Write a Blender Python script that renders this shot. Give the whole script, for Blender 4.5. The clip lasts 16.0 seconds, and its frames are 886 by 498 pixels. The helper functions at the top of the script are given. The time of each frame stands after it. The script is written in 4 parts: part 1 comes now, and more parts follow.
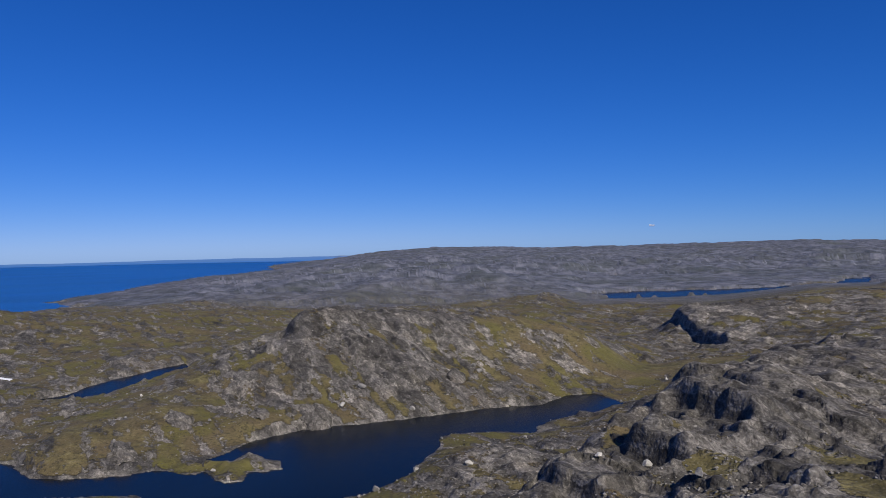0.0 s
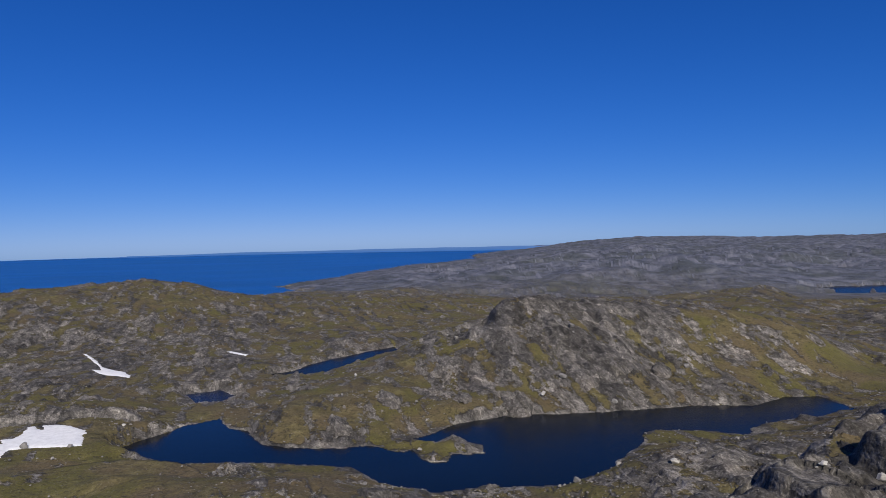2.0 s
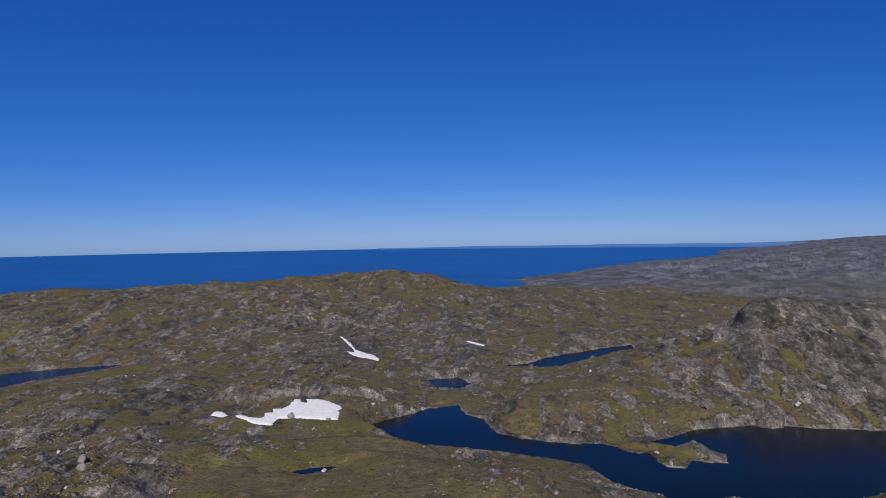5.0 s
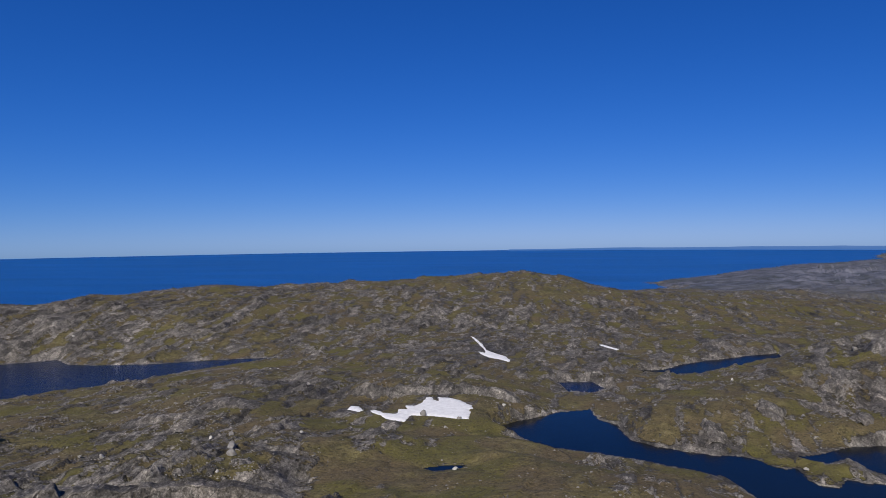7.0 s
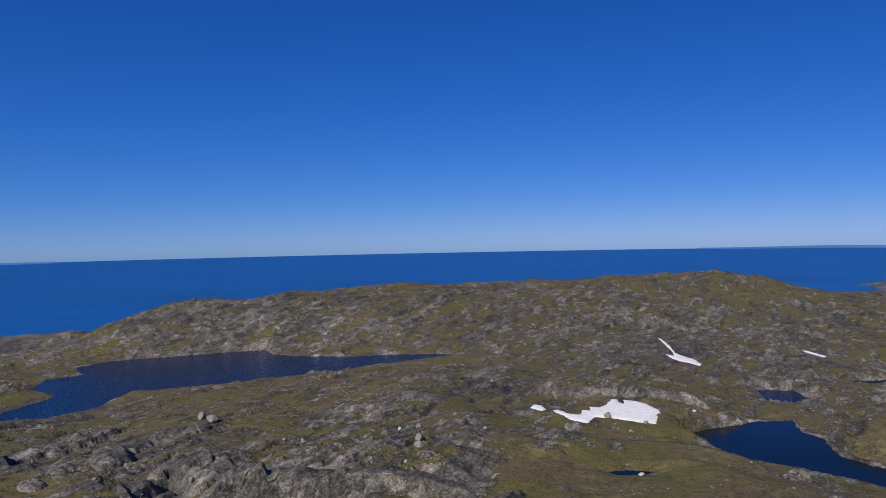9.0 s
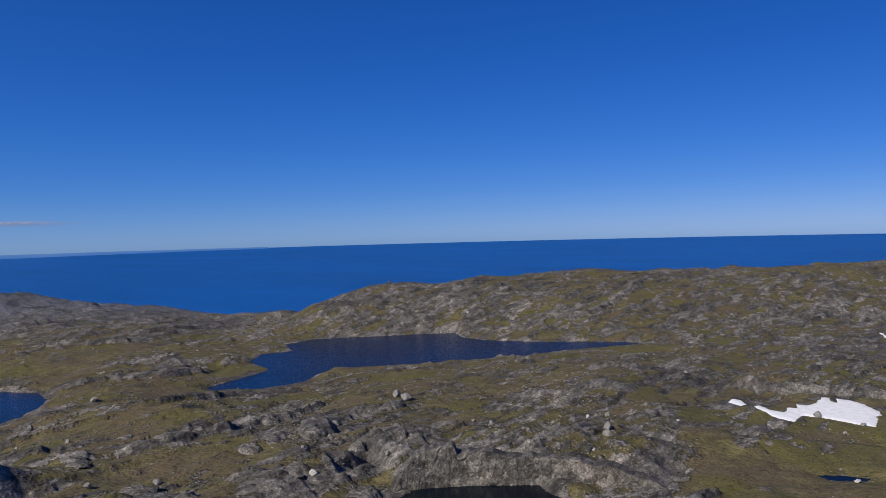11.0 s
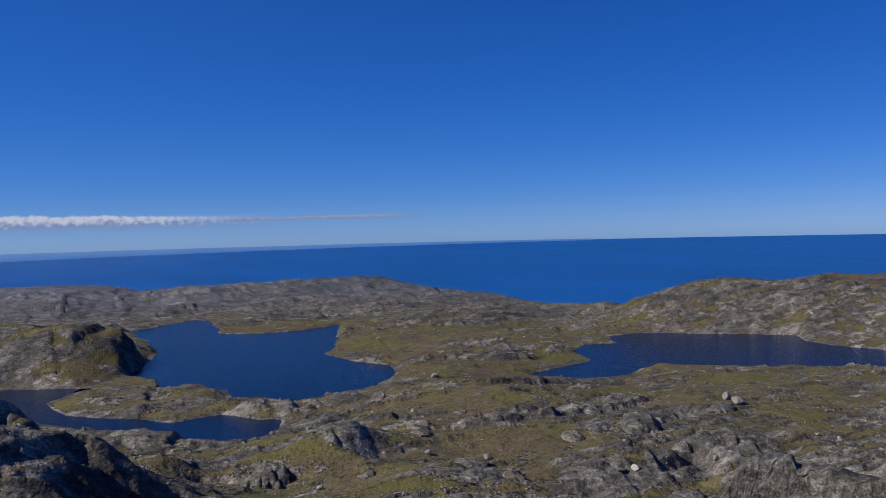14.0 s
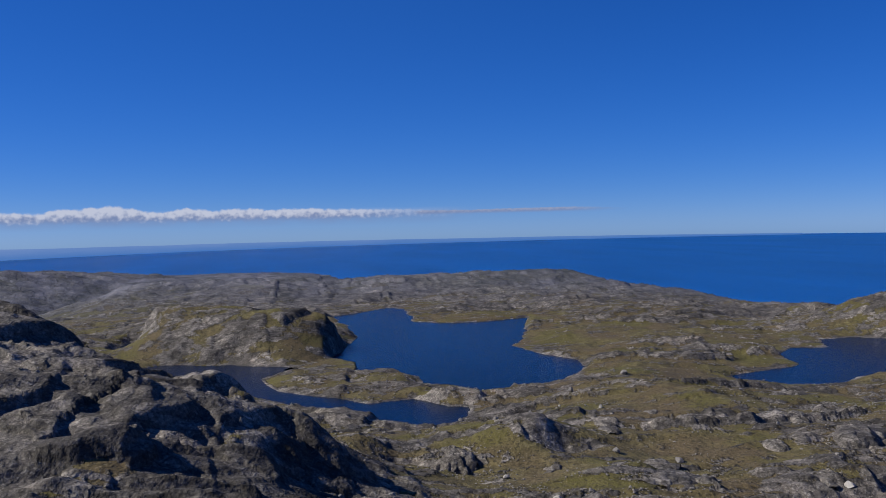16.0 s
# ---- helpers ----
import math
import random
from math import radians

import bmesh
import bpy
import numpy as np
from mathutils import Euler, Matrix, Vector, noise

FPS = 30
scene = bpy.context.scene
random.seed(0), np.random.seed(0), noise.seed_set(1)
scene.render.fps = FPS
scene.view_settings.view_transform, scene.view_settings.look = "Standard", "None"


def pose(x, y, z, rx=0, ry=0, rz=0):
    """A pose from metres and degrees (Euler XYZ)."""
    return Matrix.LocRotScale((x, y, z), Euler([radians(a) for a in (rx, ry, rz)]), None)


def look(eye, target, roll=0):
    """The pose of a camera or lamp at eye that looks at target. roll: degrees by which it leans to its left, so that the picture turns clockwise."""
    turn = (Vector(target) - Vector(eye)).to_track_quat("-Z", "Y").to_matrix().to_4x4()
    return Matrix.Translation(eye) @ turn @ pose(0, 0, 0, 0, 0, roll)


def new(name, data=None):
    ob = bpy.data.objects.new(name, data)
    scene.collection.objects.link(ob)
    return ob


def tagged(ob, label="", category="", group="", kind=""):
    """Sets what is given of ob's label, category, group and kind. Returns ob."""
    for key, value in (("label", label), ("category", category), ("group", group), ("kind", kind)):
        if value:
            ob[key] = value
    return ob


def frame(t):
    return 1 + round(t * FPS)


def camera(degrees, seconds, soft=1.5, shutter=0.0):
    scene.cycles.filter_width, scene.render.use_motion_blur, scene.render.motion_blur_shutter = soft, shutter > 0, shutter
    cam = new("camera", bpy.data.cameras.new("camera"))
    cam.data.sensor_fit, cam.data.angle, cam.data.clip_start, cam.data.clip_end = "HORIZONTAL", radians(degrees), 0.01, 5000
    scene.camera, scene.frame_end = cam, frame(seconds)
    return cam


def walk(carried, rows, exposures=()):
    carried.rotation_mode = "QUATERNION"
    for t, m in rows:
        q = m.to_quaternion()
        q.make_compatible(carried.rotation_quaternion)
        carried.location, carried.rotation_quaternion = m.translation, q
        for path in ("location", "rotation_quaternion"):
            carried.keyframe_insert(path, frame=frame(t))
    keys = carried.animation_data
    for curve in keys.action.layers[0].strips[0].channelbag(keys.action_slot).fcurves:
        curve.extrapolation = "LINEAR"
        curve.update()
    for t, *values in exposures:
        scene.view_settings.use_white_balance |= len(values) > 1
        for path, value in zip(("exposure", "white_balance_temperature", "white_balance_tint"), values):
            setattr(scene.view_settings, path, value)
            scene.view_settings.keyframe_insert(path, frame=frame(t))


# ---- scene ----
EYE = 100.0   # the lookout's eye over the sea, metres
cam = camera(60.9, 16.0, soft=0.5)
ROWS = [
    (0.0, 0.00, -0.64, 1.11),
    (0.5, 3.98, -0.82, 1.11),
    (1.0, 8.20, -1.00, 1.14),
    (1.5, 11.90, -1.08, 1.21),
    (2.0, 15.19, -1.14, 1.23),
    (2.5, 17.75, -1.10, 1.12),
    (3.0, 19.42, -1.14, 0.92),
    (3.5, 21.32, -1.14, 0.87),
    (4.0, 24.75, -1.21, 0.88),
    (4.5, 29.10, -1.19, 0.91),
    (4.7, 30.86, -1.22, 0.92),
    (6.8, 41.29, -0.95, 0.67),
    (7.0, 42.96, -1.00, 0.77),
    (7.5, 48.15, -0.93, 0.74),
    (8.0, 51.26, -0.93, 0.74),
    (8.2, 52.34, -0.89, 0.93),
    (10.3, 65.34, -1.35, 1.13),
    (10.5, 66.94, -1.44, 1.29),
    (11.0, 70.91, -1.63, 1.50),
    (11.5, 75.12, -1.81, 1.47),
    (12.0, 78.41, -1.83, 1.44),
    (12.5, 82.62, -1.70, 1.53),
    (13.0, 86.59, -1.65, 1.44),
    (13.5, 90.36, -1.54, 1.42),
    (14.0, 95.21, -1.63, 1.44),
    (14.5, 99.28, -1.77, 1.45),
    (15.0, 102.89, -1.80, 1.54),
    (15.5, 106.25, -1.79, 1.62),
    (16.0, 109.48, -1.86, 1.24),
]


def stand(yaw):
    """The camera is held a little ahead of the body that turns."""
    a = radians(yaw)
    return -0.12 * math.sin(a), 0.12 * math.cos(a), EYE


walk(cam, [(t, pose(*stand(yaw), 90 + pitch, roll, yaw)) for t, yaw, pitch, roll in ROWS],
     exposures=[(0, 0.21), (1.4, 0.19), (2.5, 0.02), (3.5, 0.01), (8, 0.06), (11.5, 0.09), (14, 0.13), (16, 0.19)])

# ---- sky and sun ----
SUN_TURN, SUN_HIGH = 207.0, 36.0      # the sun stands behind the middle of the walk
world = bpy.data.worlds.new("world")
scene.world = world
world.use_nodes = True
wn, wl = world.node_tree.nodes, world.node_tree.links
wn.clear()
sky = wn.new("ShaderNodeTexSky")
sky.sky_type, sky.sun_disc = "NISHITA", False
sky.sun_elevation, sky.sun_rotation = radians(SUN_HIGH), radians(-SUN_TURN)
sky.altitude, sky.air_density, sky.dust_density, sky.ozone_density = 150, 1.0, 0.3, 4.0
# clear dry northern air: deep blue overhead, paling to violet haze where the air is thick
parts = wn.new("ShaderNodeSeparateColor")
join = wn.new("ShaderNodeCombineColor")
# a second reading a quarter turn on evens out the dark belt that a thin, dust-free sky has beside the sun
side_sky = wn.new("ShaderNodeTexSky")
side_sky.sky_type, side_sky.sun_disc = "NISHITA", False
side_sky.sun_elevation, side_sky.sun_rotation = radians(SUN_HIGH), radians(90 - SUN_TURN)
side_sky.altitude, side_sky.air_density, side_sky.dust_density, side_sky.ozone_density = 150, 1.0, 0.3, 4.0
even = wn.new("ShaderNodeMix")
even.data_type = "RGBA"
even.inputs[0].default_value = 0.18
wl.new(sky.outputs[0], even.inputs[6])
wl.new(side_sky.outputs[0], even.inputs[7])
wl.new(even.outputs[2], parts.inputs[0])
# the lookout stands high: the sea's edge, and the sky's, lie a little below the level
place = wn.new("ShaderNodeTexCoord")
lower = wn.new("ShaderNodeVectorMath")
lower.inputs[1].default_value = (0, 0, 0.022)
wl.new(place.outputs["Generated"], lower.inputs[0])
wl.new(lower.outputs[0], sky.inputs["Vector"])
wl.new(lower.outputs[0], side_sky.inputs["Vector"])


def reckon(op, a, b):
    m = wn.new("ShaderNodeMath")
    m.operation = op
    for socket, v in zip(m.inputs, (a, b)):
        if isinstance(v, (int, float)):
            socket.default_value = v
        else:
            wl.new(v, socket)
    return m.outputs[0]


red = reckon("MULTIPLY", parts.outputs[0], 0.1)
for k, (own, haze, power) in enumerate(((0.046, 0.50, 2.75), (0.278, 0.355, 2.35), (0.71, 0.345, 1.55))):
    deep = reckon("MULTIPLY", parts.outputs[k], 0.1 * own)
    wl.new(reckon("MULTIPLY", reckon("ADD", deep, reckon("MULTIPLY", reckon("POWER", red, power), haze)), 10.0), join.inputs[k])
back = wn.new("ShaderNodeBackground")
back.inputs["Strength"].default_value = 0.10
wout = wn.new("ShaderNodeOutputWorld")
wl.new(join.outputs[0], back.inputs["Color"])
wl.new(back.outputs[0], wout.inputs["Surface"])

sun = new("sun", bpy.data.lights.new("sun", "SUN"))
sun.data.energy, sun.data.angle, sun.data.color = 5.0, radians(0.5), (1.0, 0.93, 0.82)
sa, se = radians(SUN_TURN), radians(SUN_HIGH)
toward = Vector((-math.sin(sa) * math.cos(se), math.cos(sa) * math.cos(se), math.sin(se)))
sun.matrix_world = look(toward * 300, (0, 0, 0))


# ---- materials ----
def material(name):
    m = bpy.data.materials.new(name)
    m.use_nodes = True
    return m, m.node_tree.nodes, m.node_tree.links, m.node_tree.nodes["Principled BSDF"]


def noise_node(n, l, scale, detail=6.0, rough=0.6, coords=None, stretch=None):
    t = n.new("ShaderNodeTexNoise")
    t.inputs["Scale"].default_value, t.inputs["Detail"].default_value, t.inputs["Roughness"].default_value = scale, detail, rough
    if coords is not None:
        if stretch:
            mp = n.new("ShaderNodeMapping")
            mp.vector_type = "TEXTURE"
            mp.inputs["Rotation"].default_value, mp.inputs["Scale"].default_value = stretch
            l.new(coords, mp.inputs["Vector"])
            coords = mp.outputs[0]
        l.new(coords, t.inputs["Vector"])
    return t.outputs["Fac"]


def ramp(n, l, fac, stops):
    r = n.new("ShaderNodeValToRGB")
    while len(r.color_ramp.elements) < len(stops):
        r.color_ramp.elements.new(0.5)
    for e, (p, c) in zip(r.color_ramp.elements, stops):
        e.position, e.color = p, (*c, 1.0) if len(c) == 3 else c
    l.new(fac, r.inputs[0])
    return r.outputs[0]


def mix(n, l, fac, a, b, mode="MIX"):
    m = n.new("ShaderNodeMix")
    m.data_type, m.blend_type = "RGBA", mode
    for socket, v in ((m.inputs[0], fac), (m.inputs[6], a), (m.inputs[7], b)):
        if isinstance(v, (int, float)):
            socket.default_value = v
        elif isinstance(v, tuple):
            socket.default_value = (*v, 1.0)
        else:
            l.new(v, socket)
    return m.outputs[2]


def calc(n, l, op, a, b=0.0, clamp=False):
    m = n.new("ShaderNodeMath")
    m.operation, m.use_clamp = op, clamp
    for socket, v in zip(m.inputs, (a, b)):
        if isinstance(v, (int, float)):
            socket.default_value = v
        else:
            l.new(v, socket)
    return m.outputs[0]


def bump(n, l, height, strength, distance):
    b = n.new("ShaderNodeBump")
    b.inputs["Strength"].default_value, b.inputs["Distance"].default_value = strength, distance
    l.new(height, b.inputs["Height"])
    return b.outputs[0]


def make_ground():
    """Bare gneiss with lichen, and heath and moss in the hollows; the mesh says how bare each place is."""
    m, n, l, p = material("tundra")
    pos = n.new("ShaderNodeTexCoord").outputs["Object"]
    att = n.new("ShaderNodeAttribute")
    att.attribute_name = "bare"
    wet = n.new("ShaderNodeAttribute")
    wet.attribute_name = "hollow"
    far = n.new("ShaderNodeAttribute")
    far.attribute_name = "far_haze"
    wash = n.new("ShaderNodeAttribute")
    wash.attribute_name = "washed"
    n1 = noise_node(n, l, 0.05, 5, 0.5, pos)
    n2 = noise_node(n, l, 0.30, 4, 0.55, pos)
    n3 = noise_node(n, l, 1.15, 3, 0.55, pos)
    grain = noise_node(n, l, 0.55, 3, 0.55, pos, ((0, 0, 2.1), (2.4, 0.6, 1.0)))
    # rock: grey gneiss, streaked along its grain, pale where lichen and quartz show
    rock = ramp(n, l, n2, [(0.30, (0.096, 0.088, 0.082)), (0.46, (0.160, 0.148, 0.139)), (0.58, (0.205, 0.190, 0.178)), (0.72, (0.295, 0.275, 0.257))])
    rock = mix(n, l, ramp(n, l, grain, [(0.50, (0, 0, 0)), (0.68, (0.65, 0.65, 0.65))]), rock, (0.085, 0.079, 0.073))
    rock = mix(n, l, ramp(n, l, n3, [(0.56, (0, 0, 0)), (0.72, (0.6, 0.6, 0.6))]), rock, (0.37, 0.36, 0.335))
    rock = mix(n, l, ramp(n, l, n3, [(0.30, (0.7, 0.7, 0.7)), (0.43, (0, 0, 0))]), rock, (0.062, 0.058, 0.053))
    rock = mix(n, l, ramp(n, l, n1, [(0.52, (0, 0, 0)), (0.75, (0.30, 0.30, 0.30))]), rock, (0.20, 0.165, 0.135))
    rock = mix(n, l, calc(n, l, "MULTIPLY", wash.outputs["Fac"], ramp(n, l, n3, [(0.3, (0.3, 0.3, 0.3)), (0.6, (0.9, 0.9, 0.9))])), rock, (0.37, 0.35, 0.305))
    n4 = noise_node(n, l, 2.6, 2, 0.5, pos)
    rock = mix(n, l, ramp(n, l, n4, [(0.57, (0, 0, 0)), (0.68, (0.45, 0.45, 0.45))]), rock, (0.42, 0.40, 0.37))
    rock = mix(n, l, ramp(n, l, n4, [(0.35, (0.6, 0.6, 0.6)), (0.45, (0, 0, 0))]), rock, (0.045, 0.042, 0.038))
    # every block its own shade, peat and moss in the seams
    for key in ("tone", "seam"):
        at = n.new("ShaderNodeAttribute")
        at.attribute_name = key
        if key == "tone":
            lift = ramp(n, l, at.outputs["Fac"], [(0.1, (0.46, 0.46, 0.47)), (0.5, (0.80, 0.795, 0.79)), (0.9, (1.08, 1.065, 1.04))])
            rock = mix(n, l, 1.0, rock, lift, "MULTIPLY")
        else:
            rock = mix(n, l, calc(n, l, "MULTIPLY", at.outputs["Fac"], 0.6), rock, (0.036, 0.032, 0.020))
    blocks = []
    for size, least in ((0.17, 0.50), (0.50, 0.62), (1.3, 0.70)):
        mp = n.new("ShaderNodeMapping")
        mp.vector_type = "TEXTURE"
        mp.inputs["Rotation"].default_value, mp.inputs["Scale"].default_value = (0, 0, 2.1), (1.9, 0.7, 0.8)
        bend = n.new("ShaderNodeMix")
        bend.data_type, bend.blend_type = "RGBA", "LINEAR_LIGHT"
        bend.inputs[0].default_value = 0.5 / size * 0.25
        vn = n.new("ShaderNodeTexNoise")
        vn.inputs["Scale"].default_value, vn.inputs["Detail"].default_value = size * 1.8, 4.0
        l.new(pos, mp.inputs["Vector"])
        l.new(pos, vn.inputs["Vector"])
        l.new(mp.outputs[0], bend.inputs[6])
        l.new(vn.outputs["Color"], bend.inputs[7])
        vo = n.new("ShaderNodeTexVoronoi")
        vo.inputs["Scale"].default_value = size
        l.new(bend.outputs[2], vo.inputs["Vector"])
        own = n.new("ShaderNodeSeparateColor")
        l.new(vo.outputs["Color"], own.inputs[0])
        blocks.append(own.outputs[1])
        rock = mix(n, l, 1.0, rock, ramp(n, l, own.outputs[0], [(0.0, (least, least, least)), (0.6, (1, 1, 1)), (1.0, (1.22, 1.21, 1.19))]), "MULTIPLY")
    # cracks
    for size, wide, dark in ((0.13, 0.014, 0.7), (0.5, 0.018, 0.4)):
        mp = n.new("ShaderNodeMapping")
        mp.vector_type = "TEXTURE"
        mp.inputs["Rotation"].default_value, mp.inputs["Scale"].default_value = (0, 0, 2.1), (2.5, 0.55, 1.0)
        bend = n.new("ShaderNodeMix")
        bend.data_type, bend.blend_type = "RGBA", "LINEAR_LIGHT"
        bend.inputs[0].default_value = 0.9
        vn = n.new("ShaderNodeTexNoise")
        vn.inputs["Scale"].default_value, vn.inputs["Detail"].default_value = size * 2.0, 4.0
        l.new(pos, mp.inputs["Vector"])
        l.new(pos, vn.inputs["Vector"])
        l.new(mp.outputs[0], bend.inputs[6])
        l.new(vn.outputs["Color"], bend.inputs[7])
        vo = n.new("ShaderNodeTexVoronoi")
        vo.feature = "DISTANCE_TO_EDGE"
        vo.inputs["Scale"].default_value = size
        l.new(bend.outputs[2], vo.inputs["Vector"])
        rock = mix(n, l, ramp(n, l, vo.outputs["Distance"], [(0.0, (dark, dark, dark)), (wide, (0, 0, 0))]), rock, (0.030, 0.027, 0.024))
    # heath: crowberry, moss and dry grass
    heath = ramp(n, l, n2, [(0.28, (0.039, 0.034, 0.015)), (0.42, (0.080, 0.068, 0.028)), (0.56, (0.121, 0.103, 0.041)), (0.72, (0.186, 0.160, 0.075))])
    heath = mix(n, l, ramp(n, l, n1, [(0.40, (0, 0, 0)), (0.60, (0.85, 0.85, 0.85))]), heath, mix(n, l, n3, (0.050, 0.037, 0.020), (0.150, 0.113, 0.062)))
    heath = mix(n, l, calc(n, l, "MULTIPLY", wet.outputs["Fac"], ramp(n, l, n3, [(0.3, (0.2, 0.2, 0.2)), (0.6, (0.9, 0.9, 0.9))]), True), heath, (0.086, 0.080, 0.019))
    heath = mix(n, l, ramp(n, l, n3, [(0.32, (0.75, 0.75, 0.75)), (0.46, (0, 0, 0))]), heath, (0.024, 0.021, 0.011))
    heath = mix(n, l, ramp(n, l, n4, [(0.60, (0, 0, 0)), (0.70, (0.4, 0.4, 0.4))]), heath, (0.22, 0.20, 0.165))
    heath = mix(n, l, ramp(n, l, n4, [(0.32, (0.4, 0.4, 0.4)), (0.43, (0, 0, 0))]), heath, (0.016, 0.014, 0.009))
    # where the rock is bare
    edge = calc(n, l, "ADD", att.outputs["Fac"], calc(n, l, "MULTIPLY", calc(n, l, "SUBTRACT", n2, 0.5), 1.0))
    edge = calc(n, l, "ADD", edge, calc(n, l, "MULTIPLY", calc(n, l, "SUBTRACT", n3, 0.5), 0.65))
    geo = n.new("ShaderNodeNewGeometry")
    up = n.new("ShaderNodeSeparateXYZ")
    l.new(geo.outputs["True Normal"], up.inputs[0])
    steep = calc(n, l, "MULTIPLY", calc(n, l, "SUBTRACT", 0.84, up.outputs["Z"]), 2.0)
    edge = calc(n, l, "ADD", edge, calc(n, l, "MAXIMUM", steep, 0.0))
    cover = ramp(n, l, edge, [(0.42, (0, 0, 0)), (0.56, (1, 1, 1))])
    colour = mix(n, l, cover, heath, rock)
    # far land: grey rock and green hollows, blue air haze painted into the colour
    hazed = ramp(n, l, noise_node(n, l, 0.035, 5, 0.6, pos), [(0.34, (0.034, 0.046, 0.064)), (0.50, (0.090, 0.100, 0.138)), (0.68, (0.180, 0.188, 0.240))])
    hazed = mix(n, l, ramp(n, l, noise_node(n, l, 0.006, 4, 0.6, pos), [(0.50, (0, 0, 0)), (0.62, (0.6, 0.6, 0.6))]), hazed, (0.050, 0.062, 0.062))
    hazed = mix(n, l, ramp(n, l, up.outputs["Z"], [(0.70, (0.75, 0.75, 0.75)), (0.93, (0, 0, 0))]), hazed, (0.190, 0.200, 0.250))
    colour = mix(n, l, calc(n, l, "MULTIPLY", far.outputs["Fac"], 0.85), colour, hazed)
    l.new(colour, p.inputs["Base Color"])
    p.inputs["Roughness"].default_value = 0.9
    p.inputs["Specular IOR Level"].default_value = 0.25
    h = calc(n, l, "ADD", calc(n, l, "MULTIPLY", n2, 0.7), calc(n, l, "ADD", calc(n, l, "MULTIPLY", n3, 0.5), calc(n, l, "MULTIPLY", calc(n, l, "MULTIPLY", grain, 0.4), cover)))
    for tall, one in zip((0.55, 0.35, 0.18), blocks):
        h = calc(n, l, "ADD", h, calc(n, l, "MULTIPLY", calc(n, l, "MULTIPLY", one, tall), cover))
    l.new(bump(n, l, h, 1.0, 0.7), p.inputs["Normal"])
    return m


def make_rock(name, dark, pale):
    m, n, l, p = material(name)
    pos = n.new("ShaderNodeTexCoord").outputs["Object"]
    rnd = n.new("ShaderNodeObjectInfo").outputs["Random"]
    c = ramp(n, l, noise_node(n, l, 1.6, 8, 0.7, pos), [(0.3, dark), (0.68, pale)])
    c = mix(n, l, ramp(n, l, noise_node(n, l, 6.0, 5, 0.7, pos), [(0.55, (0, 0, 0)), (0.7, (0.6, 0.6, 0.6))]), c, (0.06, 0.058, 0.06))
    c = mix(n, l, calc(n, l, "MULTIPLY", rnd, 0.5), c, (0.12, 0.115, 0.115))
    l.new(c, p.inputs["Base Color"])
    p.inputs["Roughness"].default_value = 0.88
    l.new(bump(n, l, noise_node(n, l, 4.0, 8, 0.75, pos), 0.9, 0.15), p.inputs["Normal"])
    return m


def make_water(name, deep, rough, scale, strength, distance):
    m, n, l, p = material(name)
    pos = n.new("ShaderNodeTexCoord").outputs["Object"]
    c = ramp(n, l, noise_node(n, l, 0.02 if scale > 0.5 else 0.004, 4, 0.6, pos, ((0, 0, 0.5), (2.6, 0.8, 1.0))), [(0.3, tuple(v * 0.7 for v in deep)), (0.7, tuple(v * 1.3 for v in deep))])
    l.new(c, p.inputs["Base Color"])
    p.inputs["Roughness"].default_value, p.inputs["IOR"].default_value = rough, 1.333
    a = noise_node(n, l, scale, 5, 0.65, pos, ((0, 0, 0.9), (1.6, 0.6, 1.0)))
    l.new(bump(n, l, a, strength, distance), p.inputs["Normal"])
    return m


def make_snow():
    m, n, l, p = material("old_snow")
    pos = n.new("ShaderNodeTexCoord").outputs["Object"]
    c = ramp(n, l, noise_node(n, l, 0.6, 8, 0.7, pos), [(0.3, (0.62, 0.62, 0.63)), (0.6, (0.78, 0.78, 0.79))])
    l.new(c, p.inputs["Base Color"])
    p.inputs["Roughness"].default_value = 0.7
    l.new(bump(n, l, noise_node(n, l, 1.5, 5, 0.6, pos), 0.5, 0.2), p.inputs["Normal"])
    return m


M_GROUND = make_ground()
M_ROCK = make_rock("boulder_gneiss", (0.10, 0.095, 0.095), (0.30, 0.285, 0.265))
M_PALE = make_rock("pale_boulder", (0.30, 0.285, 0.265), (0.52, 0.50, 0.47))
M_LAKE = make_water("lake_water", (0.001, 0.012, 0.046), 0.16, 0.8, 0.6, 0.25)
M_LAKE.node_tree.nodes["Principled BSDF"].inputs["Specular IOR Level"].default_value = 0.15
M_STILL = make_water("still_dark_water", (0.003, 0.006, 0.011), 0.16, 0.9, 0.3, 0.10)
M_STILL.node_tree.nodes["Principled BSDF"].inputs["Specular IOR Level"].default_value = 0.16
M_TARN = make_water("tarn_water", (0.003, 0.007, 0.014), 0.25, 0.9, 0.3, 0.10)
M_TARN.node_tree.nodes["Principled BSDF"].inputs["Specular IOR Level"].default_value = 0.07
M_SEA = make_water("sea_water", (0.001, 0.057, 0.23), 0.30, 0.12, 0.5, 1.0)
M_SEA.node_tree.nodes["Principled BSDF"].inputs["Specular IOR Level"].default_value = 0.36
M_DARK = make_rock("dark_gneiss", (0.04, 0.038, 0.036), (0.12, 0.112, 0.105))
M_SNOW = make_snow()


M_STONES = make_rock("scattered_stone", (0.09, 0.084, 0.078), (0.27, 0.25, 0.23))


